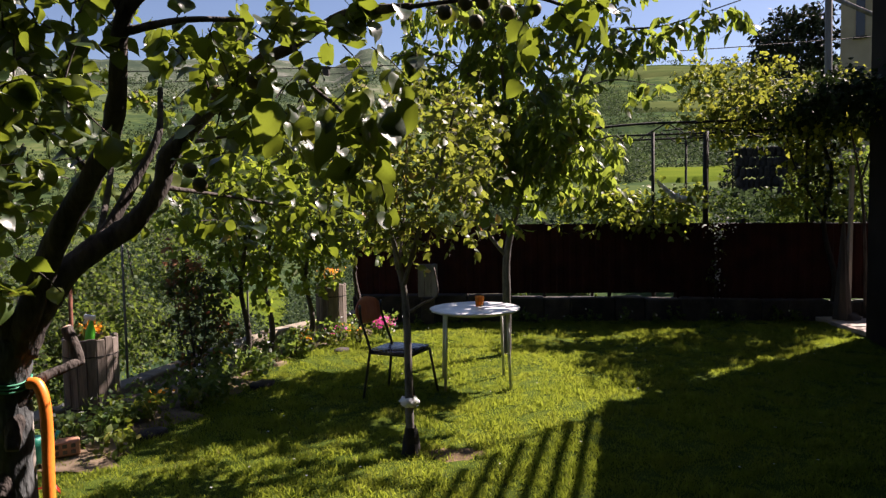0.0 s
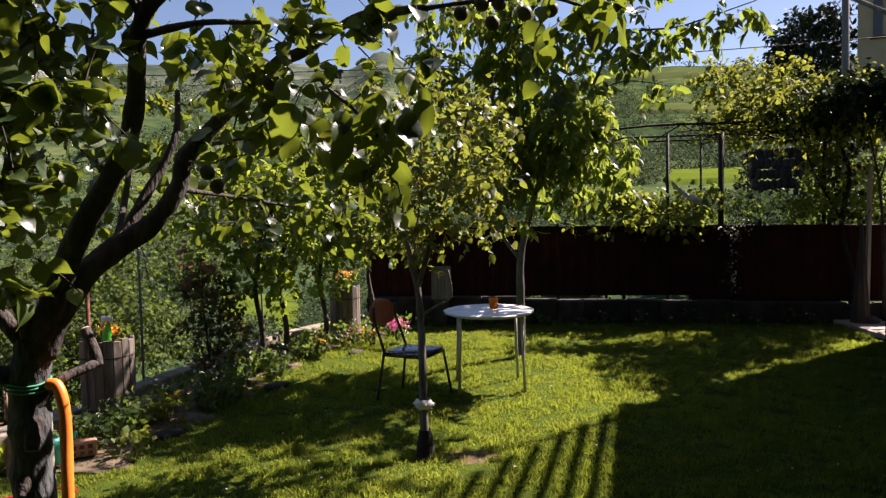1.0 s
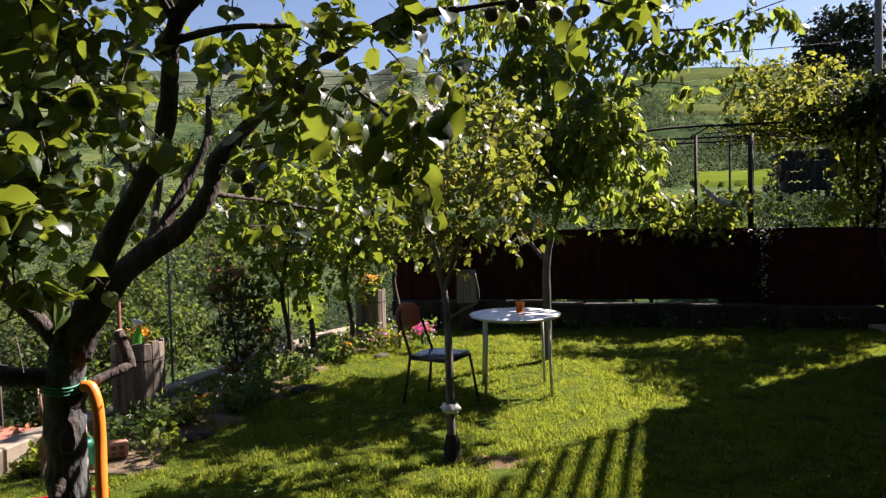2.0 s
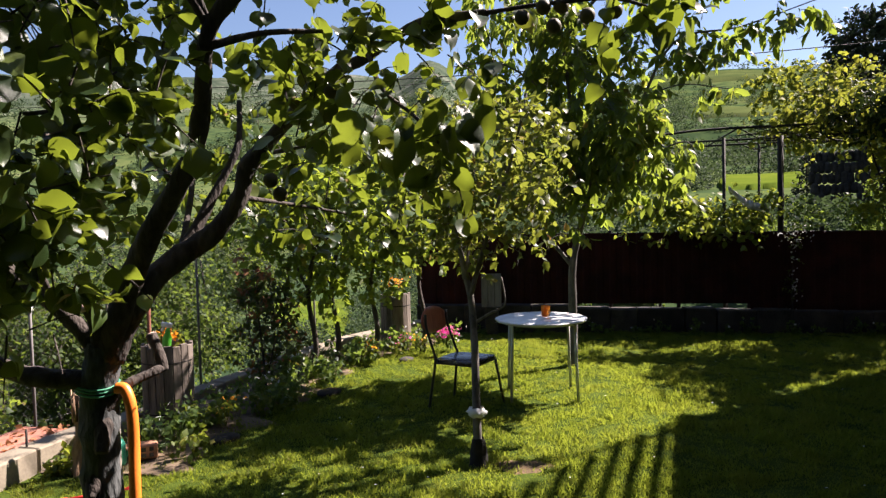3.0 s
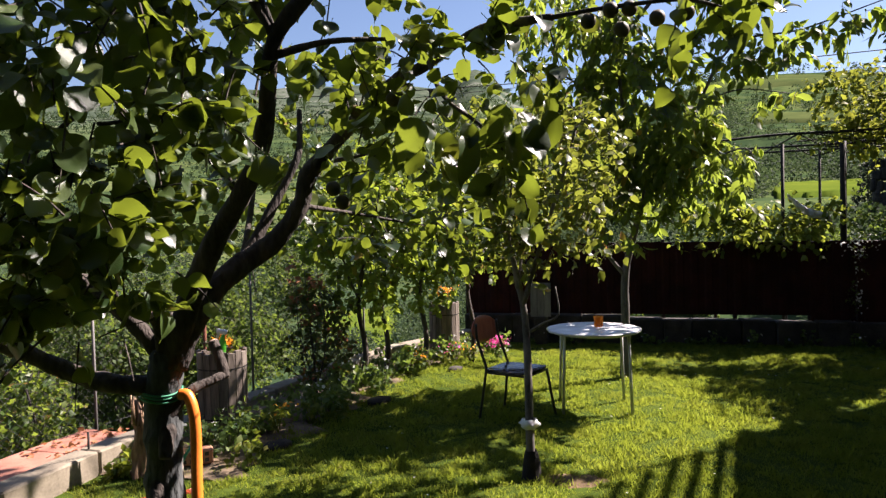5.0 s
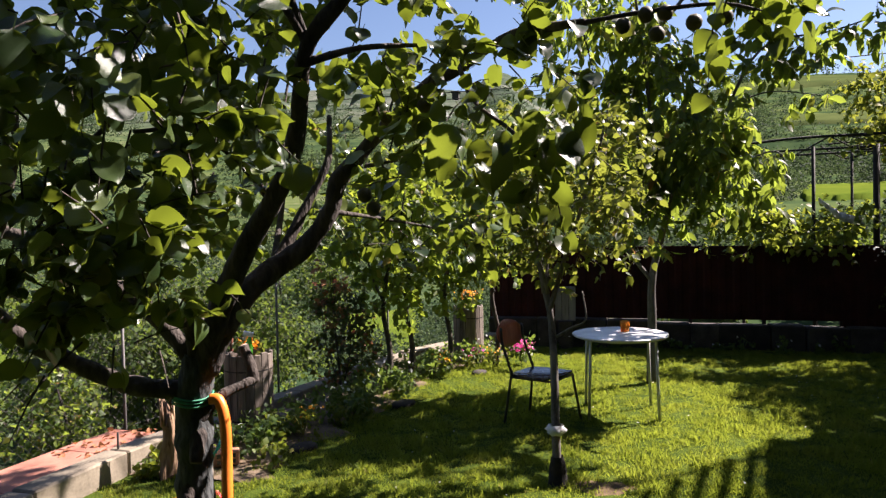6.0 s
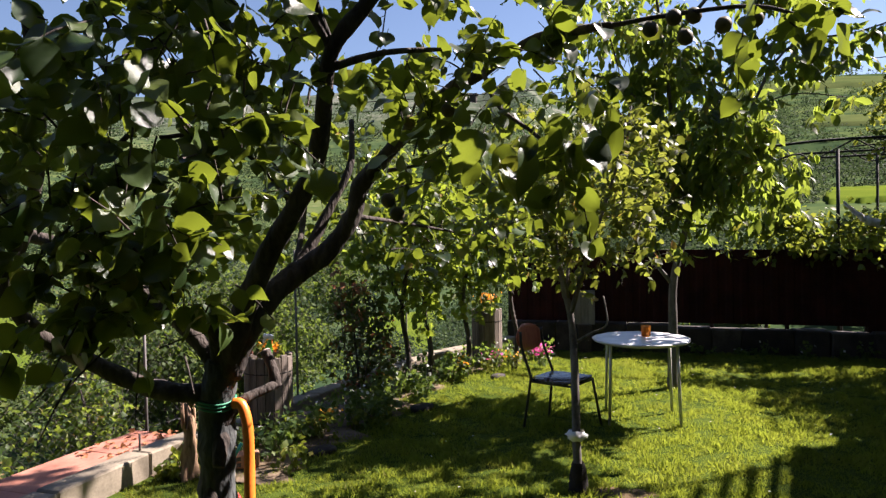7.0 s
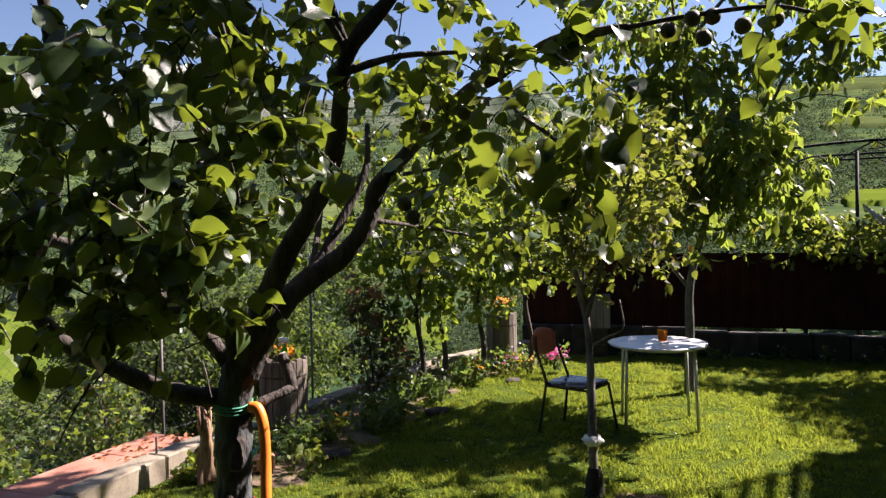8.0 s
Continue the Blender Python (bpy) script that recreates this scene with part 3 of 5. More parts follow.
def make_house():
    house = thing("house", "dark shaded plaster side of the garden house", "house")
    ang = math.degrees(math.atan2(ALONG.y, ALONG.x))
    out = Vector((-ALONG.y, ALONG.x, 0))
    if out.x < 0:
        out = -out
    ln, dp, h = 15.0, 7.0, 4.7
    c = CORNER + ALONG * ln / 2 + out * dp / 2
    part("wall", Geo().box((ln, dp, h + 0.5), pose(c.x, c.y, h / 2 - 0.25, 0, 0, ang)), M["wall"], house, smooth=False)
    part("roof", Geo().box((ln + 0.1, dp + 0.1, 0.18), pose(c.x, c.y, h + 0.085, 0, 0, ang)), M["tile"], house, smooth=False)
    # unseen wall, slab and roof around the camera, added to cut sky light
    part("sky_block_wall", Geo().box((18, 0.4, 8.5), pose(-4.0, -4.4, 4.0)), M["wall"], house, smooth=False)
    part("sky_block_slab", Geo().box((2.9, 8.9, 0.18), pose(3.15, 0.45, 3.4)), M["wall"], house, smooth=False)
    part("sky_block_roof", Geo().box((13, 4.4, 0.16), pose(-4.6, -2.0, 3.4)), M["wall"], house, smooth=False)
    # slanting rails over the flat roof, whose shade lies across the lawn
    for i in range(7):
        z = h + 0.34 + 0.235 * i
        a = CORNER + ALONG * (0.1 + 0.1 * i)
        b = a + Vector((-0.4, -0.9, 0)).normalized() * 4.9
        b += out * 0.9
        part("rail", Geo().tube([(a.x, a.y, z), (b.x, b.y, z)], 0.044, 6), M["iron"], house)
    for k in (0.15, 2.4, 4.4):
        p = CORNER + ALONG * k + out * 0.12
        part("rail_post", Geo().tube([(p.x, p.y, h + 0.1), (p.x, p.y, h + 1.85)], 0.03, 6), M["iron"], house)


make_house()


def leaf_things(name, label, category, trunks, bark, clumps, per_volume, size, shape, material, droop=0.4, twig_len=0.22, per_twig=7, twig_r=0.003, group=""):
    """A woody plant: limbs, twigs and a crown of leaves."""
    t = thing(name, label, category, group=group)
    for i, (pts, r0, r1) in enumerate(trunks):
        part("trunk" if i == 0 else "limb", limb(pts, r0, r1), bark, t)
    tw, pl, di, up, sz = sprays(clumps, per_volume, size, droop, twig_len, per_twig)
    part("twigwork", twig_geo(tw, twig_r), bark, t, kind="stuff")
    part("crown", leaves_mesh("crown", pl, di, up, sz, leaf_shape(*shape), material), None, t, kind="stuff")
    return t


# ---- the near apricot tree ----
NEAR_CLUMPS = []
NEAR_CLUMPS += [(-0.11, 1.65, 1.99, 0.15), (-0.24, 1.69, 1.91, 0.14), (-0.04, 1.66, 1.92, 0.1), (-0.12, 1.92, 2.33, 0.14), (-0.22, 1.94, 2.29, 0.22), (-0.36, 1.94, 2.17, 0.23), (-0.5, 1.92, 2.08, 0.21), (-0.62, 1.95, 2.05, 0.12), (-0.36, 1.81, 1.99, 0.2)]
NEAR_CLUMPS += [(-0.43, 1.88, 2.35, 0.22), (-0.62, 1.8, 2.42, 0.2), (-0.81, 1.63, 2.35, 0.2), (-0.88, 1.49, 2.32, 0.22), (-0.9, 1.26, 2.21, 0.28), (-0.88, 1.42, 2.13, 0.25), (-0.95, 1.09, 2.22, 0.26),]
NEAR_CLUMPS += [(-1.49, 1.32, 2.12, 0.22), (-1.01, 1.1, 2.03, 0.24), (-0.84, 1.12, 1.93, 0.2), (-0.86, 1.46, 1.95, 0.16), (-1.28, 1.28, 1.91, 0.25), (-1.56, 1.42, 1.93, 0.25), (-0.99, 1.15, 1.8, 0.22), (-0.88, 1.23, 1.76, 0.22)]
NEAR_CLUMPS += [(-1.3, 2.02, 1.87, 0.18), (-1.02, 1.24, 1.61, 0.2), (-1.14, 1.26, 1.51, 0.18), (-1.58, 1.55, 1.55, 0.16), (-0.62, 1.9, 2.2, 0.18), (-1.08, 2.56, 1.88, 0.14), (-0.66, 2.0, 1.73, 0.14)]
NEAR_CLUMPS += [(0.49, 1.69, 2.32, 0.08), (0.38, 1.74, 2.31, 0.06), (-0.91, 2.49, 1.98, 0.16), (-0.67, 1.73, 2.6, 0.2), (-0.92, 1.29, 2.45, 0.2), (-0.92, 1.29, 2.43, 0.28)]
NEAR_CLUMPS += [(-0.23, 1.76, 2.52, 0.24), (-1.66, 1.27, 2.2, 0.32), (-1.85, 1.41, 1.8, 0.28), (0.52, 1.7, 2.29, 0.07), (0.1, 1.83, 2.34, 0.08), (-1.02, 1.2, 1.6, 0.16), (-1.07, 1.17, 1.58, 0.18)]
NEAR_CLUMPS += [(-0.97, 1.28, 1.66, 0.15), (-1.2, 1.3, 1.5, 0.14), (-1.37, 2.02, 1.71, 0.14), (-0.95, 1.53, 1.92, 0.18), (-0.9, 1.66, 2.06, 0.15), (-1.0, 1.51, 1.84, 0.18), (-1.42, 2.43, 1.83, 0.1), (-1.35, 2.33, 1.81, 0.15)]
NEAR_CLUMPS += [(-1.3, 2.5, 1.92, 0.15), (-1.46, 2.33, 1.69, 0.14), (-1.05, 1.6, 2.1, 0.2), (-1.2, 1.55, 2.3, 0.25)]
NEAR_CLUMPS += [(-0.8, 1.26, 1.9, 0.11), (-0.82, 1.12, 1.8, 0.13), (-0.75, 1.33, 1.98, 0.11), (-0.75, 1.36, 2.11, 0.12)]
rnd_low = random.Random(9)
NEAR_CLUMPS += [(rnd_low.uniform(-1.38, -1.02), rnd_low.uniform(1.15, 1.5), rnd_low.uniform(1.56, 2.0), 0.16) for _ in range(15)]
# unseen high crown, added to keep most of the tree's inside in shade
rnd_top = random.Random(31)
NEAR_SHADE_CROWN = [(-0.8 + 1.4 * (rnd_top.random() - 0.5), 1.85 + 1.2 * (rnd_top.random() - 0.5), 2.9 + 0.5 * rnd_top.random(), 0.24) for _ in range(24)]
NEAR_SHADE_CROWN += [(-1.6 + 0.9 * rnd_top.random(), 1.5 + 1.0 * rnd_top.random(), 2.85 + 0.4 * rnd_top.random(), 0.24) for _ in range(6)]
NEAR_BACK = [(-1.7 + 1.3 * rnd_top.random(), 2.25 + 0.6 * rnd_top.random(), 1.75 + 0.85 * rnd_top.random(), 0.13) for _ in range(44)]
NEAR_BACK += [(-0.95 + 0.65 * rnd_top.random(), 2.35 + 0.5 * rnd_top.random(), 1.6 + 0.42 * rnd_top.random(), 0.11) for _ in range(16)]
NEAR_LIMBS = []


def near_limb(r0, r1, *pts):
    NEAR_LIMBS.append((pts, r0, r1))


near_limb(0.066, 0.056, (-1.25, 1.86, -0.05), (-1.22, 1.84, 0.5), (-1.21, 1.82, 0.92), (-1.21, 1.82, 1.18), (-1.19, 1.82, 1.3), (-1.18, 1.83, 1.36))
near_limb(0.05, 0.011, (-1.17, 1.83, 1.31), (-1.12, 1.87, 1.45), (-1.07, 1.92, 1.54), (-0.99, 1.99, 1.64), (-0.9, 2.05, 1.71), (-0.82, 2.08, 1.83), (-0.79, 2.09, 1.93), (-0.7, 2.11, 2.04), (-0.58, 2.13, 2.16), (-0.47, 2.14, 2.26), (-0.37, 2.14, 2.3), (-0.18, 2.03, 2.37), (-0.01, 1.89, 2.35), (0.07, 1.84, 2.34))
near_limb(0.025, 0.009, (-1.08, 1.93, 1.53), (-0.99, 2.06, 1.7), (-0.93, 2.14, 1.86), (-0.87, 2.2, 2.02), (-0.9, 2.3, 2.2))
near_limb(0.008, 0.004, (0.07, 1.84, 2.34), (0.22, 1.79, 2.34), (0.41, 1.71, 2.32), (0.53, 1.7, 2.28))
near_limb(0.046, 0.014, (-1.17, 1.82, 1.32), (-1.1, 1.84, 1.54), (-0.99, 1.81, 1.72), (-0.84, 1.76, 1.91), (-0.76, 1.7, 2.07), (-0.68, 1.6, 2.27), (-0.55, 1.59, 2.41), (-0.44, 1.56, 2.56))
near_limb(0.014, 0.008, (-0.68, 1.6, 2.27), (-0.74, 1.53, 2.41), (-0.78, 1.46, 2.52))
near_limb(0.011, 0.007, (-0.68, 1.6, 2.28), (-0.71, 1.55, 2.41), (-0.7, 1.5, 2.53))
near_limb(0.014, 0.006, (-0.68, 1.61, 2.23), (-0.56, 1.7, 2.28), (-0.41, 1.79, 2.3))
near_limb(0.036, 0.016, (-1.21, 1.81, 1.24), (-1.37, 1.74, 1.27), (-1.47, 1.73, 1.3), (-1.64, 1.67, 1.4), (-1.71, 1.62, 1.47), (-1.76, 1.58, 1.56), (-1.77, 1.57, 1.62), (-1.69, 1.59, 1.86), (-1.62, 1.56, 2.08), (-1.56, 1.48, 2.32), (-1.54, 1.43, 2.5))
near_limb(0.018, 0.012, (-1.77, 1.57, 1.62), (-1.85, 1.56, 1.73), (-1.91, 1.5, 1.87))
near_limb(0.03, 0.022, (-1.18, 1.82, 1.32), (-1.37, 1.84, 1.5), (-1.68, 1.87, 1.68), (-1.8, 1.9, 1.72), (-1.97, 1.88, 1.78), (-2.05, 1.8, 1.79), (-2.14, 1.69, 1.84))
near_limb(0.011, 0.006, (-1.66, 1.61, 1.84), (-1.41, 1.56, 1.99), (-1.23, 1.56, 2.13), (-1.1, 1.49, 2.25))
near_limb(0.021, 0.019, (-1.06, 1.96, 1.24), (-1.075, 1.97, 1.29), (-1.09, 1.98, 1.32), (-1.12, 2.0, 1.36))
near_limb(0.026, 0.019, (-1.19, 1.82, 1.31), (-1.19, 1.79, 1.45), (-1.2, 1.76, 1.49))
near_limb(0.02, 0.014, (-1.17, 1.83, 1.32), (-1.17, 1.85, 1.44), (-1.15, 1.84, 1.49))
near_limb(0.009, 0.004, (-0.37, 2.16, 2.34), (-0.28, 1.96, 2.16), (-0.15, 1.79, 2.04), (-0.07, 1.71, 1.95))
near_limb(0.008, 0.004, (-0.73, 2.18, 1.99), (-0.56, 2.02, 1.99), (-0.33, 1.87, 2.02))
near_limb(0.012, 0.005, (-0.9, 1.79, 1.86), (-0.93, 1.65, 1.97), (-0.98, 1.5, 2.04), (-1.01, 1.3, 2.01))
near_limb(0.012, 0.005, (-1.36, 1.85, 1.48), (-1.24, 1.58, 1.68), (-1.17, 1.38, 1.81))
near_limb(0.034, 0.02, (-1.19, 1.81, 1.12), (-1.17, 1.775, 1.07), (-1.16, 1.745, 1.02))
near_limb(0.03, 0.018, (-1.22, 1.8, 0.95), (-1.2, 1.76, 0.9), (-1.19, 1.735, 0.87))
near_limb(0.014, 0.004, (-1.01, 2.01, 1.62), (-1.1, 2.3, 1.9), (-1.2, 2.55, 2.3), (-1.15, 2.6, 2.6))
near_limb(0.01, 0.004, (-0.82, 2.08, 1.83), (-0.7, 2.4, 1.8), (-0.5, 2.65, 1.75))
near_limb(0.01, 0.004, (-0.75, 2.17, 1.99), (-0.72, 2.4, 2.15), (-0.7, 2.6, 2.4))
# limbs that reach up to the added crown out of view
near_limb(0.014, 0.006, (-0.44, 1.56, 2.56), (-0.4, 1.65, 2.85), (-0.35, 1.8, 3.2))
near_limb(0.012, 0.006, (-0.78, 1.46, 2.52), (-0.85, 1.5, 2.8), (-0.95, 1.6, 3.2))
near_limb(0.014, 0.006, (-1.54, 1.43, 2.5), (-1.45, 1.5, 2.8), (-1.3, 1.6, 3.1))
near_limb(0.019, 0.016, (-1.18, 1.8, 1.14), (-1.12, 1.85, 1.22), (-1.07, 1.92, 1.245), (-1.06, 1.97, 1.25))


def near_foot(p):
    """Moves the trunk's points away along the camera's line of sight, to fit the view."""
    k = 1 - smooth_step(1.2, 1.6, p[2])
    return (p[0] - 0.045 * k, p[1] + 0.075 * k, p[2] - 0.012 * k)


def make_near_tree():
    t = thing("apricot_tree", "old dark-barked apricot tree with pruned limbs and unripe fruit", "tree")
    for i, (pts, r0, r1) in enumerate(NEAR_LIMBS):
        pts = [near_foot(p) for p in pts]
        ob = part("trunk" if i == 0 else "limb", limb(pts, r0, r1, 8, 16, 0.16), M["bark"] if i else M["bark_blue"], t)
        if i in (12, 13, 14):
            a, b = Vector(pts[-2]), Vector(pts[-1])
            d = (b - a).normalized()
            part("cut_end", Geo().tube([b - d * 0.004, b + d * 0.004], [r1 * 1.02, r1 * 0.9], 12), M["cut"], ob, "pale pruned end")
    tw, pl, di, up, sz = sprays(NEAR_CLUMPS + NEAR_SHADE_CROWN + NEAR_BACK, 1200, 0.061, 0.75, 0.15, 6)
    part("twigwork", twig_geo(tw, 0.0028, 4), M["bark"], t, kind="stuff")
    ok = (np.hypot(pl[:, 0] - 0.1, pl[:, 1]) > 1.18) & (pl[:, 2] > np.where(pl[:, 0] > -1.1, 1.55, 1.4))
    pl, di, up, sz = pl[ok], di[ok], up[ok], sz[ok]
    far = np.hypot(pl[:, 0] - 0.1, pl[:, 1])
    order = np.argsort(far)
    near, rest = order[:280], order[280:]
    shapes = []
    for k in range(8):
        v, f = leaf_shape("ovate", 0.06 * k, 0.08 + 0.12 * (k % 4), k + 1)
        shapes.append(Geo().add(v, f).mesh("leaf", M["leaf_big"]))
    fr = frames_of(di, up)
    for i in near:
        ob = new("leaf", shapes[i % 8])
        ob.parent = t
        m = Matrix([list(r) for r in fr[i]]).to_4x4()
        ob.matrix_world = Matrix.Translation(pl[i]) @ m @ Matrix.Scale(sz[i], 4)
    # large young leaves at the end of the low twig
    big = random.Random(77)
    for k in range(24):
        s = k / 23
        p = Vector((-0.3 + 0.36 * s, 1.68 - 0.02 * s, 1.95 + 0.1 * s)) + Vector((big.gauss(0, 0.035), big.gauss(0, 0.04), big.gauss(0, 0.03)))
        d = np.array([[big.uniform(-0.6, 0.8), big.uniform(-0.5, 0.5), -1.0]])
        u = np.array([[big.uniform(0.2, 1.0), big.uniform(-1.0, -0.1), 0.4]])
        ob = new("leaf", shapes[k % 8])
        ob.parent = t
        ob.matrix_world = Matrix.Translation(p) @ Matrix([list(r) for r in frames_of(d, u)[0]]).to_4x4() @ Matrix.Diagonal((0.8, 1.0, 1.0, 1.0)) @ Matrix.Scale(big.uniform(0.07, 0.14), 4)
    for k in range(6):
        sel = rest[k::6]
        me = leaves_mesh("crown", pl[sel], di[sel], up[sel], sz[sel], leaf_shape("ovate", 0.08 * k, 0.05 + 0.1 * (k % 4), 20 + k), M["leaf_near"])
        part("crown", me, None, t, kind="stuff")
    fruits = [(0.17, 1.8, 2.31), (0.23, 1.78, 2.33), (0.28, 1.78, 2.33), (0.26, 1.8, 2.28), (0.35, 1.75, 2.29), (0.42, 1.72, 2.29), (-0.56, 1.7, 1.86), (-0.54, 1.72, 1.82), (-0.41, 1.83, 2.13), (-0.58, 2.0, 2.13)]
    for x, y, z in fruits:
        prof = [(0.0, -0.0225), (0.01, -0.021), (0.019, -0.012), (0.0222, 0.0), (0.019, 0.012), (0.009, 0.0205), (0.0, 0.019)]
        part("fruit", Geo().lathe(prof, 12, pose(x, y, z, random.uniform(-30, 30), random.uniform(-30, 30))), M["fruit"], t, "unripe green-brown fruit")
    # hose tie
    for dz in (0.0, 0.012, 0.022):
        part("tie", Geo().tube([(-1.255 + 0.066 * math.cos(a), 1.893 + 0.066 * math.sin(a), 1.19 + dz + 0.006 * math.sin(a * 2)) for a in [2 * math.pi * k / 20 for k in range(21)]], 0.004, 5), M["tie"], t, "green twine")


make_near_tree()

# ---- young trees on the lawn ----
def clump_cloud(centre, size, count, r, seed):
    rnd = random.Random(seed)
    out = []
    for _ in range(count):
        while True:
            p = Vector((rnd.uniform(-1, 1), rnd.uniform(-1, 1), rnd.uniform(-1, 1)))
            if p.length < 1:
                break
        out.append((centre[0] + p.x * size[0], centre[1] + p.y * size[1], centre[2] + p.z * size[2], r * rnd.uniform(0.7, 1.3)))
    return out


young = leaf_things(
    "young_apricot_tree", "young apricot tree with slim grey trunk and yellow-green crown", "tree",
    [([(-0.18, 4.5, -0.03), (-0.19, 4.53, 0.34), (-0.2, 4.61, 0.8), (-0.22, 4.67, 1.13), (-0.26, 4.69, 1.33)], 0.033, 0.022),
     ([(-0.26, 4.69, 1.3), (-0.32, 4.7, 1.61), (-0.47, 4.67, 1.98), (-0.6, 4.63, 2.25)], 0.022, 0.006),
     ([(-0.22, 4.67, 1.2), (-0.12, 4.7, 1.54), (0.0, 4.7, 1.89), (0.12, 4.68, 2.27), (0.2, 4.64, 2.6)], 0.02, 0.006),
     ([(-0.18, 4.63, 1.0), (-0.09, 4.6, 1.06), (0.02, 4.57, 1.13), (0.0, 4.59, 1.32)], 0.012, 0.005),
     ([(-0.25, 4.69, 1.35), (-0.22, 4.9, 1.8), (-0.2, 5.0, 2.4)], 0.016, 0.006),
     ([(-0.24, 4.68, 1.3), (-0.3, 4.45, 1.7), (-0.25, 4.3, 2.1)], 0.014, 0.005)],
    M["bark_grey"], clump_cloud((-0.2, 4.66, 2.05), (0.66, 0.56, 0.66), 80, 0.17, 3), 1900, 0.058, ("simple", 0.25, 0.25), M["leaf_mid"], 0.35, 0.2, 6)
part("collar", Geo().lathe([(0.09, -0.03), (0.065, 0.02), (0.055, 0.1), (0.05, 0.17), (0.04, 0.2)], 14, pose(-0.18, 4.51, 0), lambda a, z: 1 + 0.12 * math.sin(a * 4 + z * 20)), M["bark_black"], young, "dark flared foot of the trunk")
part("wrap", Geo().lathe([(0.042, 0.34), (0.058, 0.36), (0.064, 0.385), (0.044, 0.41)], 22, pose(-0.19, 4.535, 0), lambda a, z: 1 + 0.28 * math.sin(a * 5 + z * 90) + 0.15 * math.sin(a * 11)), M["white"], young, "crumpled white plastic band")

CH = clump_cloud((0.65, 7.6, 2.9), (1.0, 0.8, 1.1), 46, 0.27, 5) + clump_cloud((0.3, 7.5, 3.6), (0.9, 0.7, 0.5), 14, 0.22, 6)
CH += [(1.4, 7.3, 2.3, 0.3), (1.7, 7.0, 2.35, 0.26), (1.9, 6.95, 2.15, 0.2), (1.55, 7.2, 2.6, 0.25), (1.15, 7.4, 2.1, 0.25), (1.35, 7.3, 1.95, 0.2), (1.75, 7.0, 3.2, 0.2), (1.95, 7.0, 2.95, 0.16)]
CH += [(1.74 + 1.18 * k / 15, 7.21 - 0.62 * k / 15, 3.44 + 0.19 * k / 15, 0.07) for k in range(16)] + [(-0.5, 7.44, 3.4, 0.16), (-0.2, 7.46, 3.42, 0.16), (0.0, 7.48, 3.9, 0.2), (2.2, 6.9, 2.9, 0.12), (2.0, 6.9, 3.3, 0.14)]
# the first cloud is unseen, added high up to shade the lawn
CH += clump_cloud((2.75, 7.25, 4.75), (1.0, 0.7, 0.3), 9, 0.25, 12) + [(1.5 + 0.9 * random.random(), 6.8 + 0.4 * random.random(), 2.3 + 1.3 * random.random(), 0.14) for _ in range(8)]
CH += clump_cloud((1.35, 7.25, 2.35), (0.55, 0.45, 0.42), 20, 0.2, 14) + clump_cloud((0.75, 7.5, 2.2), (0.6, 0.5, 0.5), 18, 0.22, 15)
# another unseen cloud, added for deeper shade on the lawn
CH += clump_cloud((1.9, 7.75, 4.5), (0.75, 0.45, 0.3), 22, 0.26, 17)
# unseen clumps added to throw shade on the red ledge
CH += clump_cloud((0.2, 6.25, 5.4), (0.65, 0.5, 0.3), 18, 0.27, 18)
# this cloud, mostly above the view, is added to shade the flower bed
CH += clump_cloud((0.4, 7.5, 4.3), (1.1, 0.9, 0.7), 12, 0.28, 9) + [(-0.65, 7.4, 3.2, 0.18), (-0.35, 7.5, 3.7, 0.22), (-0.1, 7.4, 3.1, 0.2), (0.1, 7.5, 2.8, 0.2)]
leaf_things(
    "cherry_tree", "slender cherry tree with grey trunk and long drooping leaves", "tree",
    [([(0.69, 7.7, -0.03), (0.7, 7.7, 0.6), (0.71, 7.7, 1.2), (0.83, 7.69, 1.71), (0.93, 7.67, 2.16), (0.74, 7.63, 2.8), (0.62, 7.42, 3.64), (0.5, 7.2, 4.4)], 0.062, 0.012),
     ([(0.7, 7.7, 1.16), (0.47, 7.66, 1.46), (0.31, 7.66, 1.66), (0.15, 7.66, 1.98), (0.05, 7.6, 2.5)], 0.026, 0.008),
     ([(0.86, 7.69, 1.85), (1.37, 7.51, 2.77), (1.74, 7.21, 3.5), (2.32, 6.95, 3.56), (2.92, 6.59, 3.69)], 0.024, 0.005),
     # added limb out of view, under the lawn-shading clumps
     ([(0.62, 7.42, 3.64), (1.3, 7.3, 4.35), (2.2, 7.2, 4.7), (3.2, 7.2, 4.9)], 0.024, 0.006),
     ([(0.93, 7.67, 2.16), (1.38, 7.26, 2.3), (1.81, 6.96, 2.45), (1.92, 6.96, 2.1)], 0.018, 0.005),
     ([(0.7, 7.6, 2.9), (-0.01, 7.48, 3.42), (-0.57, 7.44, 3.42)], 0.016, 0.005),
     # added limb out of view, under the ledge-shading clumps
     ([(0.5, 7.2, 4.35), (0.4, 6.8, 5.0), (0.2, 6.2, 5.5)], 0.016, 0.006),
     ([(1.5, 7.4, 3.0), (1.8, 7.1, 3.05), (2.2, 6.9, 2.95)], 0.01, 0.004)],
    M["bark_grey"], CH, 900, 0.118, ("long", 0.35, 0.2), M["leaf_cherry"], 1.1, 0.26, 8, 0.0035)

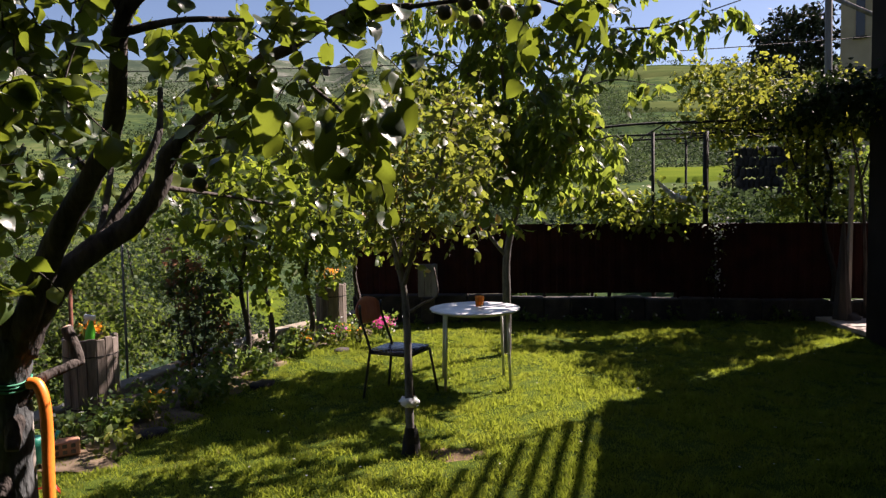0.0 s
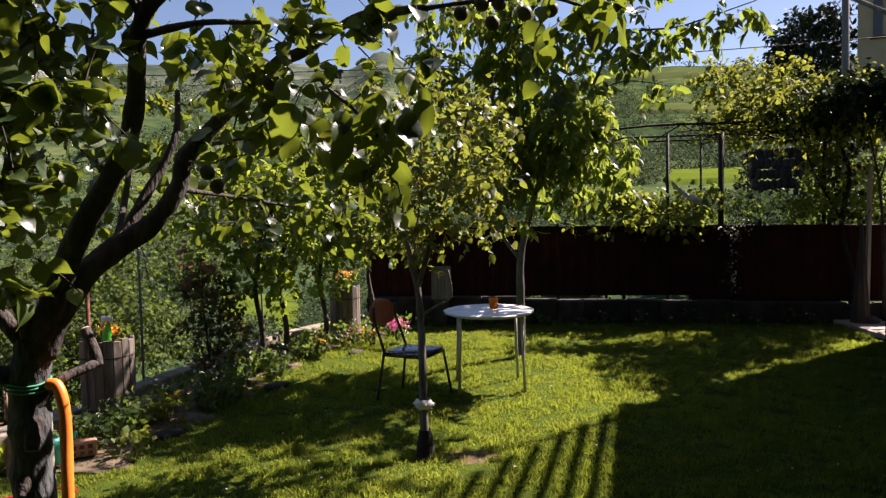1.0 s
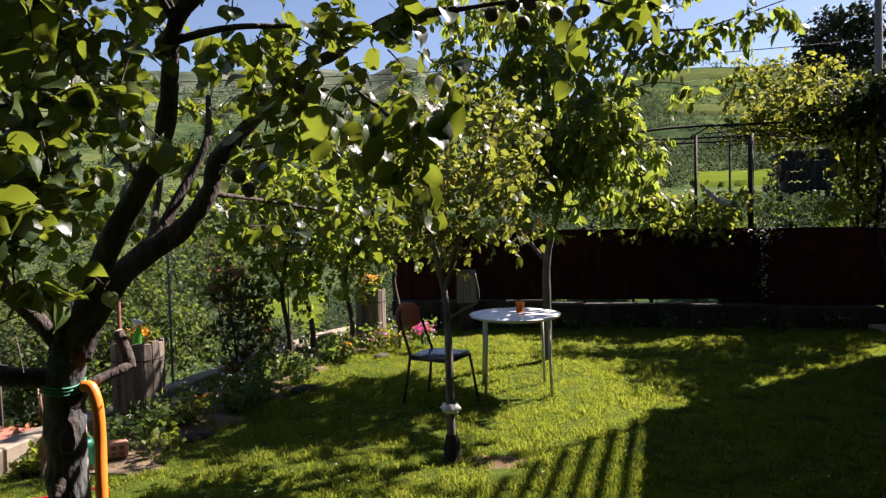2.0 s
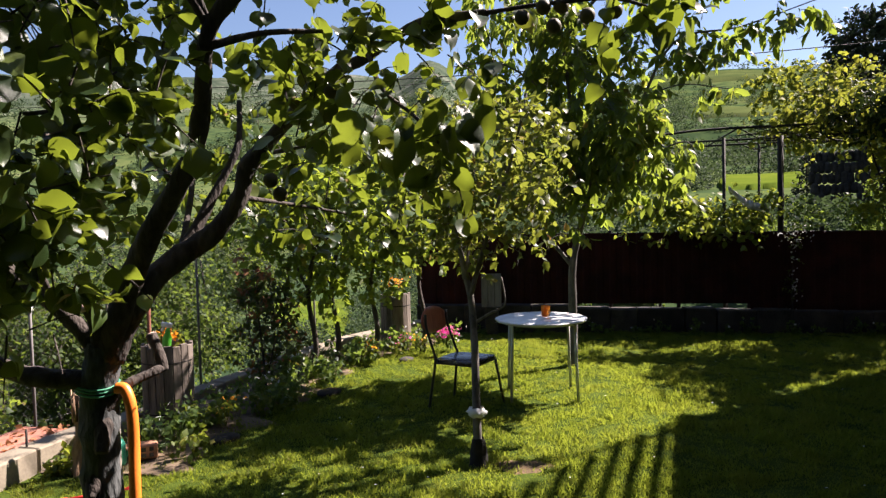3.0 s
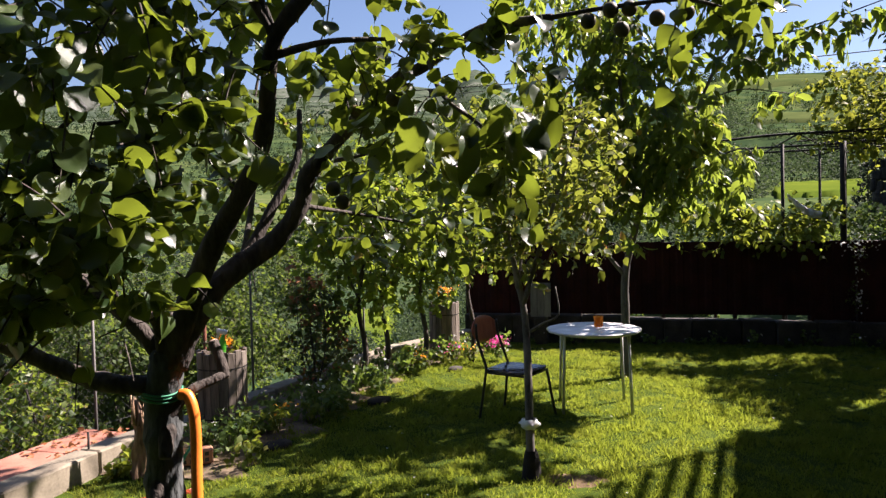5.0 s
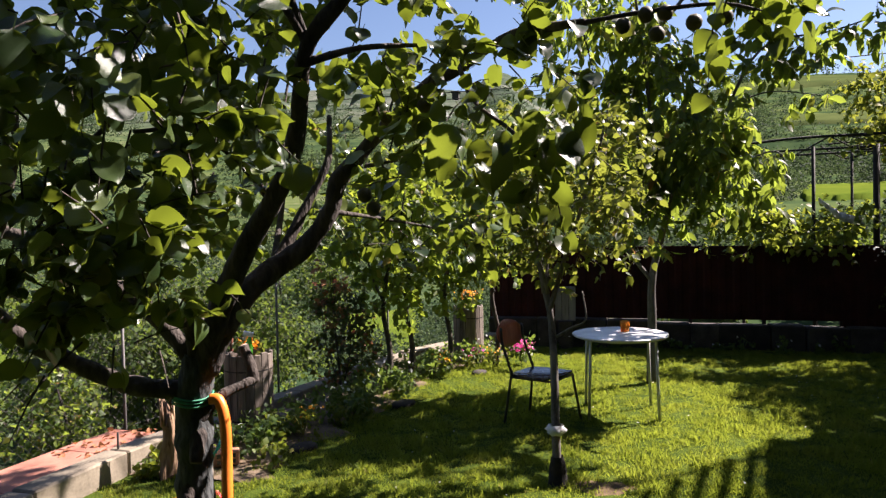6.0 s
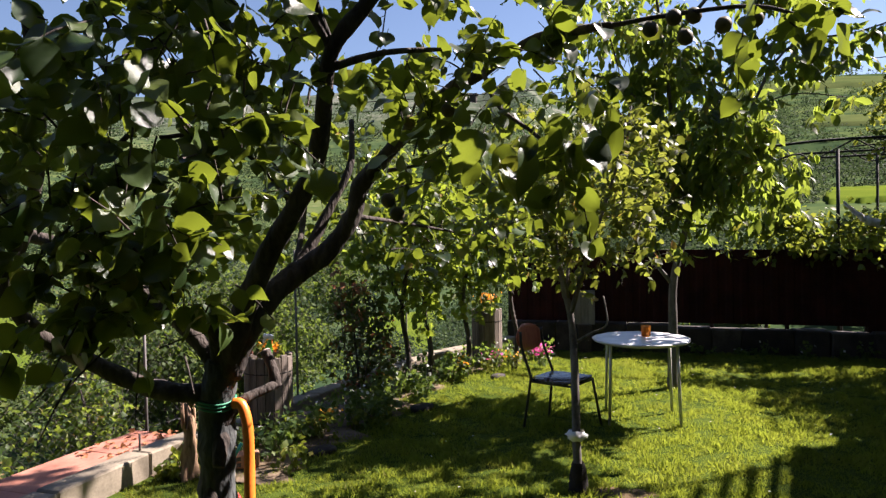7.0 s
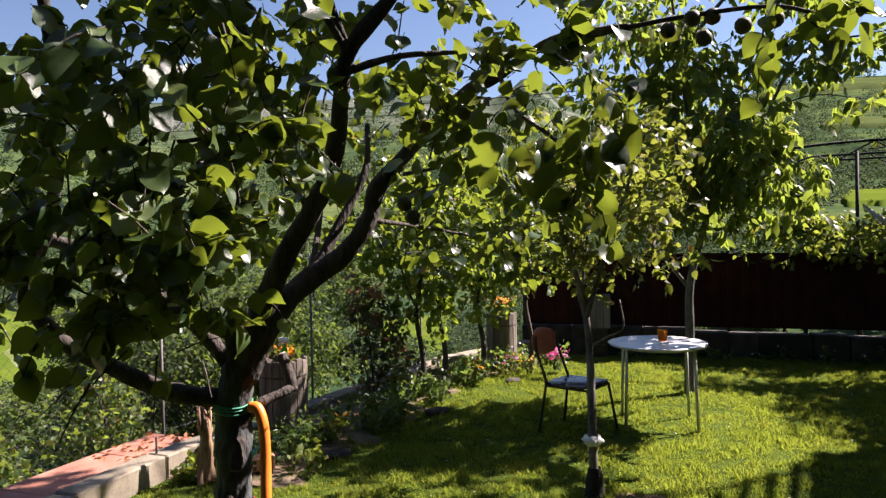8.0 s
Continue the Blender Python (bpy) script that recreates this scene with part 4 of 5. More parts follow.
# ---- garden furniture ----
def make_table():
    t = thing("garden_table", "round white garden table with marbled top and pale tube legs", "table", pose(0.31, 6.42, 0, 0, 0, 4))
    wave = lambda a, z: 1 + 0.009 * math.sin(a * 9 + 0.5) + 0.008 * math.sin(a * 17)
    part("tabletop", Geo().lathe([(0.0, 0.762), (0.42, 0.762), (0.434, 0.76), (0.44, 0.754), (0.438, 0.744), (0.43, 0.74), (0.0, 0.74)], 72, None, wave), M["table"], t)
    part("rim", Geo().lathe([(0.37, 0.741), (0.385, 0.734), (0.38, 0.722), (0.365, 0.722), (0.36, 0.739)], 40), M["legs"], t)
    for sx in (-1, 1):
        for sy in (-1, 1):
            part("leg", Geo().tube([(sx * 0.29, sy * 0.24, 0.734), (sx * 0.297, sy * 0.25, 0.4), (sx * 0.31, sy * 0.26, -0.01)], 0.014, 10), M["legs"], t)


make_table()

glass = thing("tumbler", "amber glass tumbler on the round table", "glass", pose(0.36, 6.5, 0.7635))
part("bowl", Geo().lathe([(0.0, 0.0), (0.032, 0.0), (0.04, 0.004), (0.046, 0.1), (0.0445, 0.101), (0.0385, 0.012), (0.0, 0.011)], 24), M["glass"], glass)


def make_chair():
    c = thing("garden_chair", "black tube chair with glossy dark seat and brown plywood back", "chair", pose(-0.39, 6.03, 0, 0, 0, -24))
    for sy in (-1, 1):
        part("back_leg", Geo().tube(curve([(-0.27, sy * 0.23, -0.01), (-0.21, sy * 0.2, 0.42), (-0.22, sy * 0.195, 0.5), (-0.3, sy * 0.19, 0.72), (-0.315, sy * 0.185, 0.86)], 4), 0.0125, 8), M["black"], c)
        part("front_leg", Geo().tube([(0.27, sy * 0.23, -0.01), (0.2, sy * 0.2, 0.425)], 0.0125, 8), M["black"], c)
        part("seat_rail", Geo().tube([(-0.21, sy * 0.195, 0.425), (0.21, sy * 0.195, 0.425)], 0.011, 8), M["black"], c)
    for sx in (-0.2, 0.2):
        part("cross_rail", Geo().tube([(sx, -0.195, 0.424), (sx, 0.195, 0.424)], 0.011, 8), M["black"], c)
    bm = bmesh.new()
    bmesh.ops.create_grid(bm, x_segments=12, y_segments=12, size=0.5)
    for v in bm.verts:
        x, y = v.co.x * 2, v.co.y * 2
        k = 1 / max(1e-6, (abs(x) ** 5 + abs(y) ** 5) ** 0.2) * max(abs(x), abs(y)) if (x or y) else 1
        v.co = Vector((x * k * 0.225, y * k * 0.225, 0.455 - 0.012 * (1 - x * x) * (1 - y * y) + (0.006 if x > 0.8 else 0)))
    me = bpy.data.meshes.new("seat")
    bm.to_mesh(me)
    bm.free()
    me.materials.append(M["seat"])
    s = part("seat", me, None, c)
    so = s.modifiers.new("thick", "SOLIDIFY")
    so.thickness = 0.018
    verts, faces = [], []
    n, k = 12, 7
    for j in range(k):
        for i in range(n + 1):
            u = i / n * 2 - 1
            w = j / (k - 1) * 2 - 1
            y = u * 0.225 * math.sqrt(max(0.0, 1 - 0.62 * w * w))
            z = 0.79 + w * 0.125 * math.sqrt(max(0.0, 1 - 0.45 * u * u))
            verts.append((-0.325 - 0.03 * (1 - u * u) - 0.02 * w, y, z))
    for j in range(k - 1):
        for i in range(n):
            a = j * (n + 1) + i
            faces.append((a, a + 1, a + n + 2, a + n + 1))
    b = part("backrest", Geo().add(verts, faces), M["plywood"], c, "curved brown plywood backrest")
    so = b.modifiers.new("thick", "SOLIDIFY")
    so.thickness = 0.012


make_chair()

# ---- flower bed along the kerb ----
def make_planter(x, y, r, h, seed):
    rnd = random.Random(seed)
    t = thing("barrel_planter", "weathered grey wooden stave barrel planter", "planter", pose(x, y, 0), group="barrel planters")
    n = 18
    for i in range(n):
        a = 360 * i / n
        w = 2 * math.pi * r / n
        hh = h + rnd.uniform(-0.012, 0.012)
        g = Geo()
        g.box((0.028, w * 0.97, hh + 0.03), pose(r * math.cos(radians(a)), r * math.sin(radians(a)), hh / 2 - 0.015, 0, 0, a))
        part("stave", g, M["barrel"], t, smooth=False)
    for z in (h * 0.2, h * 0.8):
        part("hoop", Geo().lathe([(r + 0.014, z - 0.008), (r + 0.019, z), (r + 0.014, z + 0.008)], 28), M["iron"], t)
    part("soil", Geo().lathe([(0.0, h - 0.05), (r * 0.6, h - 0.045), (r - 0.01, h - 0.06)], 20), M["soil"], t)


make_planter(-2.93, 5.36, 0.195, 0.715, 1)
make_planter(-1.58, 8.85, 0.185, 0.74, 2)


def make_flowers(name, label, places, size, leaf_m, petal_m, clump_r, seed, petals=40, density=5000):
    rnd = random.Random(seed)
    for x, y, z, r in places:
        t = thing(name, label, "plant", group=name + "s")
        cl = [(x + rnd.uniform(-r, r) * 0.6, y + rnd.uniform(-r, r) * 0.6, z + r * rnd.uniform(0.2, 0.9), r * 0.5) for _ in range(7)]
        tw, pl, di, up, sz = sprays(cl, density * 0.4, size, 0.1, r * 0.6, 6)
        part("foliage", leaves_mesh("foliage", pl, di, up, sz, leaf_shape("mini", 0.3, 0.2), leaf_m), None, t, kind="stuff")
        stem = Geo()
        for _ in range(9):
            a = rnd.uniform(0, 6.28)
            stem.tube([(x, y, z - 0.02), (x + 0.4 * r * math.cos(a), y + 0.4 * r * math.sin(a), z + r * 0.9)], 0.003, 4)
        part("stalk", stem, leaf_m, t)
        if petals:
            n = petals
            p2 = np.array([(x + rnd.gauss(0, r * 0.45), y + rnd.gauss(0, r * 0.45), z + r * rnd.uniform(0.7, 1.5)) for _ in range(n)])
            part("blossom", leaves_mesh("blossom", p2, rng.normal(size=(n, 3)), rng.normal(size=(n, 3)), 0.035 * rng.uniform(0.7, 1.3, n), leaf_shape("simple", 0.2, 0.3), petal_m), None, t, kind="stuff")


make_flowers("marigold", "orange marigolds growing in a barrel planter", [(-2.95, 5.38, 0.685, 0.1), (-1.58, 8.85, 0.7, 0.17)], 0.05, M["leaf_mid"], M["orange"], 0.1, 4, 60)
make_flowers("pink_flower", "bright pink flowers at the lawn's edge", [(-0.84, 8.3, 0.16, 0.15)], 0.05, M["leaf_shrub"], M["pink"], 0.1, 5, 110)
bed = []
for i in range(40):
    y = 4.6 + 4.7 * i / 39 + 0.1 * math.sin(i * 3.1)
    bed.append((kerb_x(y) + (0.72 if 5.3 < y < 7.1 else 0.5) + 0.22 * math.sin(i * 2.3), y, 0.04, (0.18 if y < 7.2 else 0.2) + 0.04 * math.sin(i * 1.7)))
make_flowers("bed_plant", "low leafy green bedding plant along the kerb", bed, 0.055, M["leaf_bed"], M["daisy"], 0.1, 6, 2, 4200)

# ---- shrubs, vines and wild growth ----
leaf_things("rose_bush", "tall rose bush with dark leaves and reddish new shoots", "shrub",
            [([(-2.5, 6.5, 0), (-2.53, 6.5, 0.5), (-2.58, 6.5, 1.0), (-2.6, 6.5, 1.35)], 0.014, 0.005), ([(-2.5, 6.5, 0.1), (-2.38, 6.48, 0.6), (-2.42, 6.5, 1.1)], 0.01, 0.004),
             ([(-2.5, 6.5, 0.1), (-2.68, 6.55, 0.6), (-2.7, 6.5, 1.0)], 0.01, 0.004)],
            M["bark"], clump_cloud((-2.45, 6.5, 0.72), (0.34, 0.28, 0.55), 34, 0.15, 8), 2600, 0.05, ("simple", 0.25, 0.2), M["leaf_rose"], 0.3, 0.15, 6)
leaf_things("rose_shoot", "reddish young rose shoots above the bush", "shrub", [([(-2.55, 6.5, 0.6), (-2.56, 6.5, 1.0), (-2.57, 6.5, 1.3)], 0.006, 0.003), ([(-2.5, 6.48, 0.5), (-2.44, 6.46, 0.95)], 0.006, 0.003)],
            M["bark"], [(-2.57, 6.4, 1.25, 0.13), (-2.58, 6.38, 1.1, 0.12), (-2.46, 6.35, 0.98, 0.11), (-2.62, 6.4, 1.36, 0.08), (-2.5, 6.33, 0.8, 0.08)], 3000, 0.055, ("simple", 0.25, 0.2), M["dryleaf"], 0.4, 0.1, 6)
VINES = [(-1.19, 8.6, 1), (-1.72, 8.1, 2), (-2.2, 7.1, 3), (-2.05, 7.5, 4)]
for x, y, k in VINES:
    top = 1.7 + 0.1 * k
    leaf_things("small_fruit_tree", "small leafy fruit tree with dark crooked trunk beside the kerb", "tree",
                [([(x, y, -0.02), (x + 0.05, y, 0.4), (x - 0.03, y + 0.03, 0.9), (x + 0.04, y, 1.3), (x + 0.1, y, top)], 0.04, 0.014),
                 ([(x, y + 0.02, 0.95), (x - 0.15, y, 1.3), (x - 0.3, y, top + 0.1)], 0.02, 0.006), ([(x, y, 1.2), (x + 0.2, y - 0.2, 1.6), (x + 0.35, y - 0.3, top + 0.2)], 0.018, 0.006)],
                M["bark"], clump_cloud((x, y - 0.1, top - (0.22 if k > 1 else -0.1)), (0.62, 0.5, 0.92 if k > 1 else 0.7), 44, 0.19, 20 + k), 1000, 0.08, ("simple", 0.3, 0.2), M["leaf_fruit"], 0.5, 0.2, 6, group="row of small fruit trees")

SHRUBS = [(-4.5, 5.0, -0.7, 0.8), (-4.8, 6.6, -0.6, 1.0), (-4.5, 8.0, -0.6, 1.0), (-5.8, 8.0, -0.9, 1.4), (-4.9, 3.6, -0.7, 0.8), (-6.4, 5.2, -1.1, 0.9), (-5.2, 10.8, -0.9, 1.5), (-7.5, 8.6, -1.3, 1.6)]
for i, (x, y, z, r) in enumerate(SHRUBS):
    # shrubs below y 5.1 take a brighter leaf: sunlight put into the colour
    leaf_things("wild_shrub", "wild green shrub growing behind the wire fence", "shrub",
                [([(x, y, z - 0.2), (x + 0.05, y, z + r * 0.6), (x - 0.1, y, z + r * 1.4)], 0.03, 0.01), ([(x, y, z), (x + 0.3 * r, y, z + r)], 0.02, 0.006), ([(x, y, z), (x - 0.35 * r, y + 0.1, z + r)], 0.02, 0.006)],
                M["bark"], clump_cloud((x, y, z + r * 0.9), (r * 0.75, r * 0.75, r * 0.75), 24, r * 0.28, 40 + i), 2300 / r, 0.058, ("mini", 0.25, 0.2), M["leaf_cherry"] if y < 5.1 else M["leaf_shrub"], 0.3, 0.2, 6, group="wild shrubs")

for i, (x, y, z, r) in enumerate([(0.6, 12.5, -0.4, 1.0), (2.2, 13.2, -0.2, 0.9), (4.6, 13.6, 0.0, 0.9), (6.4, 13.0, 0.1, 0.8), (8.2, 13.8, 0.1, 0.9), (-0.8, 12.6, -0.5, 1.1), (9.5, 17, 0.4, 1.4)]):
    leaf_things("wild_shrub", "wild green shrub growing beyond the sheet fence", "shrub",
                [([(x, y, z - 0.2), (x + 0.05, y, z + r * 0.6), (x - 0.1, y, z + r * 1.4)], 0.03, 0.01), ([(x, y, z), (x + 0.3 * r, y, z + r)], 0.02, 0.006)],
                M["bark"], clump_cloud((x, y, z + r * 0.9), (r * 0.75, r * 0.75, r * 0.75), 20, r * 0.3, 70 + i), 2000 / r, 0.07, ("mini", 0.25, 0.2), M["leaf_shrub"], 0.3, 0.2, 6, group="wild shrubs")
leaf_things("hedge", "sunlit hedge spilling over the sheet fence", "hedge",
            [([(2.2, 10.6, 0), (2.3, 10.6, 1.0), (2.5, 10.5, 1.7)], 0.03, 0.01), ([(3.2, 10.6, 0), (3.2, 10.6, 1.0), (3.1, 10.5, 1.7)], 0.03, 0.01)],
            M["bark"], [(1.9 + 1.9 * random.random(), 10.25 + 0.5 * random.random(), 1.45 + 0.5 * random.random(), 0.2) for _ in range(44)] + [(1.75 + 1.8 * random.random(), 10.02 + 0.1 * random.random(), 1.3 + 0.25 * random.random(), 0.12) for _ in range(22)], 1300, 0.085, ("simple", 0.25, 0.2), M["leaf_hedge"], 0.3, 0.2, 6)
leaf_things("ivy", "pale leafy climber over the top of the fence", "climber",
            [([(4.6, 10.5, 0), (4.6, 10.5, 1.4)], 0.02, 0.008)],
            M["bark"], [(4.2 + 1.6 * random.random(), 10.3 + 0.6 * random.random(), 1.45 + 0.35 * random.random(), 0.17) for _ in range(30)], 2600, 0.05, ("mini", 0.25, 0.2), M["leaf_shrub"], 0.3, 0.2, 6)

# ---- pergola with vine ----
def make_pergola():
    t = thing("pergola", "rusty tube pergola behind the fence", "pergola")
    part("rod", Geo().tube(curve([(2.04, 9.9, 2.84), (2.5, 9.85, 2.88), (3.0, 9.8, 2.9), (4.0, 9.7, 2.9), (5.8, 9.4, 2.92)], 5), 0.018, 8), M["iron"], t)
    part("rod", Geo().tube([(2.7, 10.75, 2.82), (5.8, 10.5, 2.84)], 0.016, 8), M["iron"], t)
    part("rod", Geo().tube([(2.4, 11.4, 2.8), (5.8, 11.2, 2.84)], 0.016, 8), M["iron"], t)
    for x, y, r in ((3.15, 10.5, 0.025), (3.94, 10.45, 0.045), (3.88, 11.2, 0.02), (5.4, 10.3, 0.03)):
        part("post", Geo().tube([(x, y, -0.3), (x, y, 2.84)], r, 8), M["iron"], t)
    for x in (3.15, 3.94, 4.8, 5.4):
        part("cross_rod", Geo().tube([(x, 9.75, 2.9), (x, 11.3, 2.82)], 0.012, 6), M["iron"], t)


make_pergola()
VC = []
for _ in range(90):
    back = 2.2 * random.random()
    VC.append((3.4 + 0.34 * back + 3.4 * random.random() ** 0.75, 9.6 + back, 2.85 + 0.5 * random.random() ** 1.5, 0.21))
VC += [(3.6 + 1.6 * random.random(), 10.3, 3.3 + 0.45 * random.random(), 0.2) for _ in range(18)] + [(5.0 + 0.9 * random.random(), 10.0, 1.6 + 1.2 * random.random(), 0.2) for _ in range(16)]
# clumps towards house and lawn, added to mottle the lawn with shade
VC += [(4.4 + 1.5 * random.random(), 8.9 + 1.2 * random.random(), 2.9 + 0.25 * random.random(), 0.18) for _ in range(14)]
VC += [(3.9 + 1.3 * random.random(), 8.25 + 1.0 * random.random(), 2.9 + 0.2 * random.random(), 0.16) for _ in range(16)]
# right-hand clumps added to put the vine's end in shade
VC += [(5.9 + 1.9 * random.random(), 10.2 + 1.9 * random.random(), 2.9 + 0.9 * random.random(), 0.24) for _ in range(20)]
VC += [(4.3 + 1.2 * random.random(), 9.0 + 0.5 * random.random(), 2.9 + 0.2 * random.random(), 0.2) for _ in range(12)]
stem_rnd = random.Random(44)
STEMS = []
for k in range(9):
    y0 = 9.75 + 0.22 * k
    STEMS.append(([(5.6 - 0.42 * i - 0.05 * k, y0 + stem_rnd.uniform(-0.12, 0.12), 2.84 + stem_rnd.uniform(-0.1, 0.12)) for i in range(3 + stem_rnd.randrange(4))], 0.022, 0.009))
leaf_things("grape_vine", "old grape vine with bright yellow-green leaves on the pergola", "vine",
            [([(5.6, 9.95, 0), (5.65, 9.95, 0.6), (5.5, 10.0, 1.4), (5.55, 9.9, 2.2), (5.3, 10.0, 2.85)], 0.05, 0.02), ([(5.3, 10.0, 2.85), (4.4, 10.1, 2.95), (3.5, 10.2, 2.92)], 0.02, 0.008),
             ([(5.5, 10.0, 1.5), (5.1, 10.0, 2.2), (4.9, 10.0, 2.85)], 0.02, 0.008)] + STEMS,
            M["bark_black"], VC, 1750, 0.066, ("lobed", 0.45, 0.35), M["leaf_vine"], 0.5, 0.3, 6)

# stands in for the vine's unlit end: shade is put into its leaves
leaf_things("shaded_vine", "pergola vine beside the house, with its shade put into the leaf colour", "climber",
            [([(5.9, 9.6, 0), (5.88, 9.6, 1.0), (5.8, 9.6, 2.0), (5.6, 9.6, 2.9)], 0.03, 0.012), ([(5.8, 9.6, 2.0), (5.95, 9.55, 2.6), (6.1, 9.5, 3.1)], 0.015, 0.006), ([(5.6, 9.6, 2.9), (5.3, 9.3, 2.95), (5.0, 8.9, 3.05)], 0.035, 0.02), ([(5.6, 9.6, 2.9), (5.5, 9.2, 2.95), (5.4, 8.8, 3.1)], 0.035, 0.02), ([(5.6, 9.6, 2.9), (5.1, 9.0, 2.9), (4.55, 8.45, 2.95), (4.25, 7.8, 2.95)], 0.03, 0.01)],
            # many of these clumps are added to throw mottled shade on the lawn
            M["bark"], [(4.75 + 1.6 * random.random() ** 0.7, 9.45 + 0.35 * random.random(), 2.7 + 0.65 * random.random(), 0.17) for _ in range(46)] + [(5.2 + 0.9 * random.random(), 9.75, 1.4 + 1.2 * random.random(), 0.14) for _ in range(16)] + [(4.4 + 1.9 * random.random(), 8.75 + 1.3 * random.random(), 2.85 + 0.3 * random.random(), 0.19) for _ in range(44)] + [(4.0 + 0.9 * random.random(), 8.45 + 0.9 * random.random(), 2.88 + 0.22 * random.random(), 0.17) for _ in range(16)] + [(4.75 + 0.7 * random.random(), 8.65 + 0.7 * random.random(), 2.8 + 0.3 * random.random(), 0.19) for _ in range(22)] + [(4.3 + 0.6 * random.random(), 8.2 + 0.6 * random.random(), 2.8 + 0.25 * random.random(), 0.16) for _ in range(12)] + [(3.95 + 0.95 * random.random(), 7.65 + 1.9 * random.random(), 2.9 + 0.2 * random.random(), 0.2) for _ in range(24)] + [(4.4 + 0.7 * random.random(), 7.6 + 1.4 * random.random(), 2.9 + 0.2 * random.random(), 0.2) for _ in range(14)],
            1800, 0.065, ("mini", 0.25, 0.2), M["leaf_vine_shaded"], 0.4, 0.2, 6)

# ---- things at the corner of the house ----
post = thing("clothes_post", "pale weathered timber post on a stone foot", "post")
part("shaft", Geo().box((0.05, 0.05, 2.2), pose(5.64, 9.55, 1.13, 0, 0.6, 10)), M["post"], post, smooth=False)
part("foot", Geo().lathe([(0.0, 0.0), (0.16, -0.02), (0.17, 0.08), (0.1, 0.16), (0.0, 0.17)], 12, pose(5.62, 9.52, 0), lambda a, z: 1 + 0.15 * math.sin(3 * a + 9 * z)), M["stone"], post)
para = thing("tarpaulin", "folded grey tarpaulin hanging from the timber post", "tarpaulin")
part("cloth", Geo().lathe([(0.015, 1.45), (0.035, 1.2), (0.07, 0.6), (0.11, 0.05), (0.1, 0.02)], 26, pose(5.52, 9.5, 0), lambda a, z: 1 + 0.2 * math.sin(7 * a + z)), M["cloth"], para)

# ---- far buildings, cedar, pole, cables ----
def make_far_house():
    t = thing("village_house", "tall beige rendered village house with arched windows", "house", pose(20.6, 30.7, 0, 0, 0, -33.5))
    part("wall", Geo().box((6, 8, 17), pose(0, 0, 4.5)), M["render"], t, smooth=False)
    part("roof", Geo().box((6.8, 8.8, 0.3), pose(0, 0, 13.15)), M["tile"], t, smooth=False)
    for z in (3.0, 6.2, 9.4):
        for x in (-2.3, 0.6, 2.4):
            # dark plates on the wall stand in for shaded recesses
            w = part("window", Geo().box((0.32, 0.12, 2.0), pose(x, -4.0, z)), M["dark"], t, smooth=False)
            part("sill", Geo().box((0.5, 0.24, 0.08), pose(x, -4.05, z - 1.05)), M["stone"], w, smooth=False)


make_far_house()
leaf_things("cedar_tree", "dark flat-layered cedar tree in front of the village", "tree",
            [([(17.0, 36, 0), (17.0, 36, 5), (16.9, 36, 11)], 0.3, 0.06)] + [([(17, 36, 6 + 0.7 * k), (17 + 2.2 * math.cos(k * 2.4), 36 + 2 * math.sin(k * 2.4), 6.3 + 0.7 * k)], 0.08, 0.02) for k in range(6)],
            M["bark"], [(17.2 + (2.5 - 1.5 * (k // 12) / 6) * math.cos(k * 2.4 + 0.3 * (k // 12)) * random.uniform(0.3, 1), 36 + 2.0 * math.sin(k * 2.4) * random.uniform(0.3, 1), 6.4 + 0.72 * (k // 12) + random.uniform(-0.12, 0.12), 0.56) for k in range(84)],
            130, 0.26, ("long", 0.1, 0.1), M["needle"], 0.1, 0.7, 10, 0.02)
leaf_things("conifer_tree", "dark young conifer beside the far meadow", "tree",
            [([(14.7, 37.2, 1.5), (14.7, 37.2, 3.0), (14.7, 37.2, 4.6)], 0.08, 0.02)],
            M["bark"], [(14.7 + (0.75 - 0.65 * k / 40) * math.cos(k * 2.4), 37.2 + (0.75 - 0.65 * k / 40) * math.sin(k * 2.4), 1.9 + 2.7 * k / 40, 0.3 - 0.15 * k / 40) for k in range(41)],
            700, 0.16, ("long", 0.1, 0.1), M["needle"], 0.3, 0.2, 8, 0.01)
terrace = thing("terrace_wall", "grey dry-stone terrace wall on the far slope", "wall")
stone_rnd = random.Random(52)
for k in range(65):
    row = k // 13
    a = radians(21.9 + 5.4 * (k % 13 + 0.5 * (row % 2)) / 13)
    x, y = (38 + 0.12 * row) * math.sin(a), (38 + 0.12 * row) * math.cos(a)
    part("stone", rough_block(stone_rnd.uniform(0.26, 0.34), 0.5, stone_rnd.uniform(0.5, 0.6), pose(x, y, ground_height(x, y) + 0.2 + 0.52 * row + stone_rnd.uniform(-0.05, 0.05), stone_rnd.uniform(-8, 8), 0, -math.degrees(a) + stone_rnd.uniform(-12, 12)), 0.09, M["stone"]), None, terrace)
pole = thing("utility_pole", "grey wooden utility pole with a slanting brace", "utility pole")
part("shaft", Geo().tube([(8.5, 15.6, -1), (8.3, 15.4, 8.5)], [0.09, 0.07], 12), M["greypole"], pole)
part("brace", Geo().tube([(8.3, 15.3, 6.2), (9.3, 15.0, 5.6)], 0.05, 8), M["greypole"], pole)


def make_cable(a, b, sag, r):
    pts = []
    for i in range(25):
        s = i / 24
        p = Vector(a).lerp(Vector(b), s)
        p.z -= sag * 4 * s * (1 - s)
        pts.append(p)
    c = Geo().tube(pts, r, 5)
    return solid("overhead_cable", c, M["iron"], "black overhead cable slung across the garden", "cable", group="overhead cables")


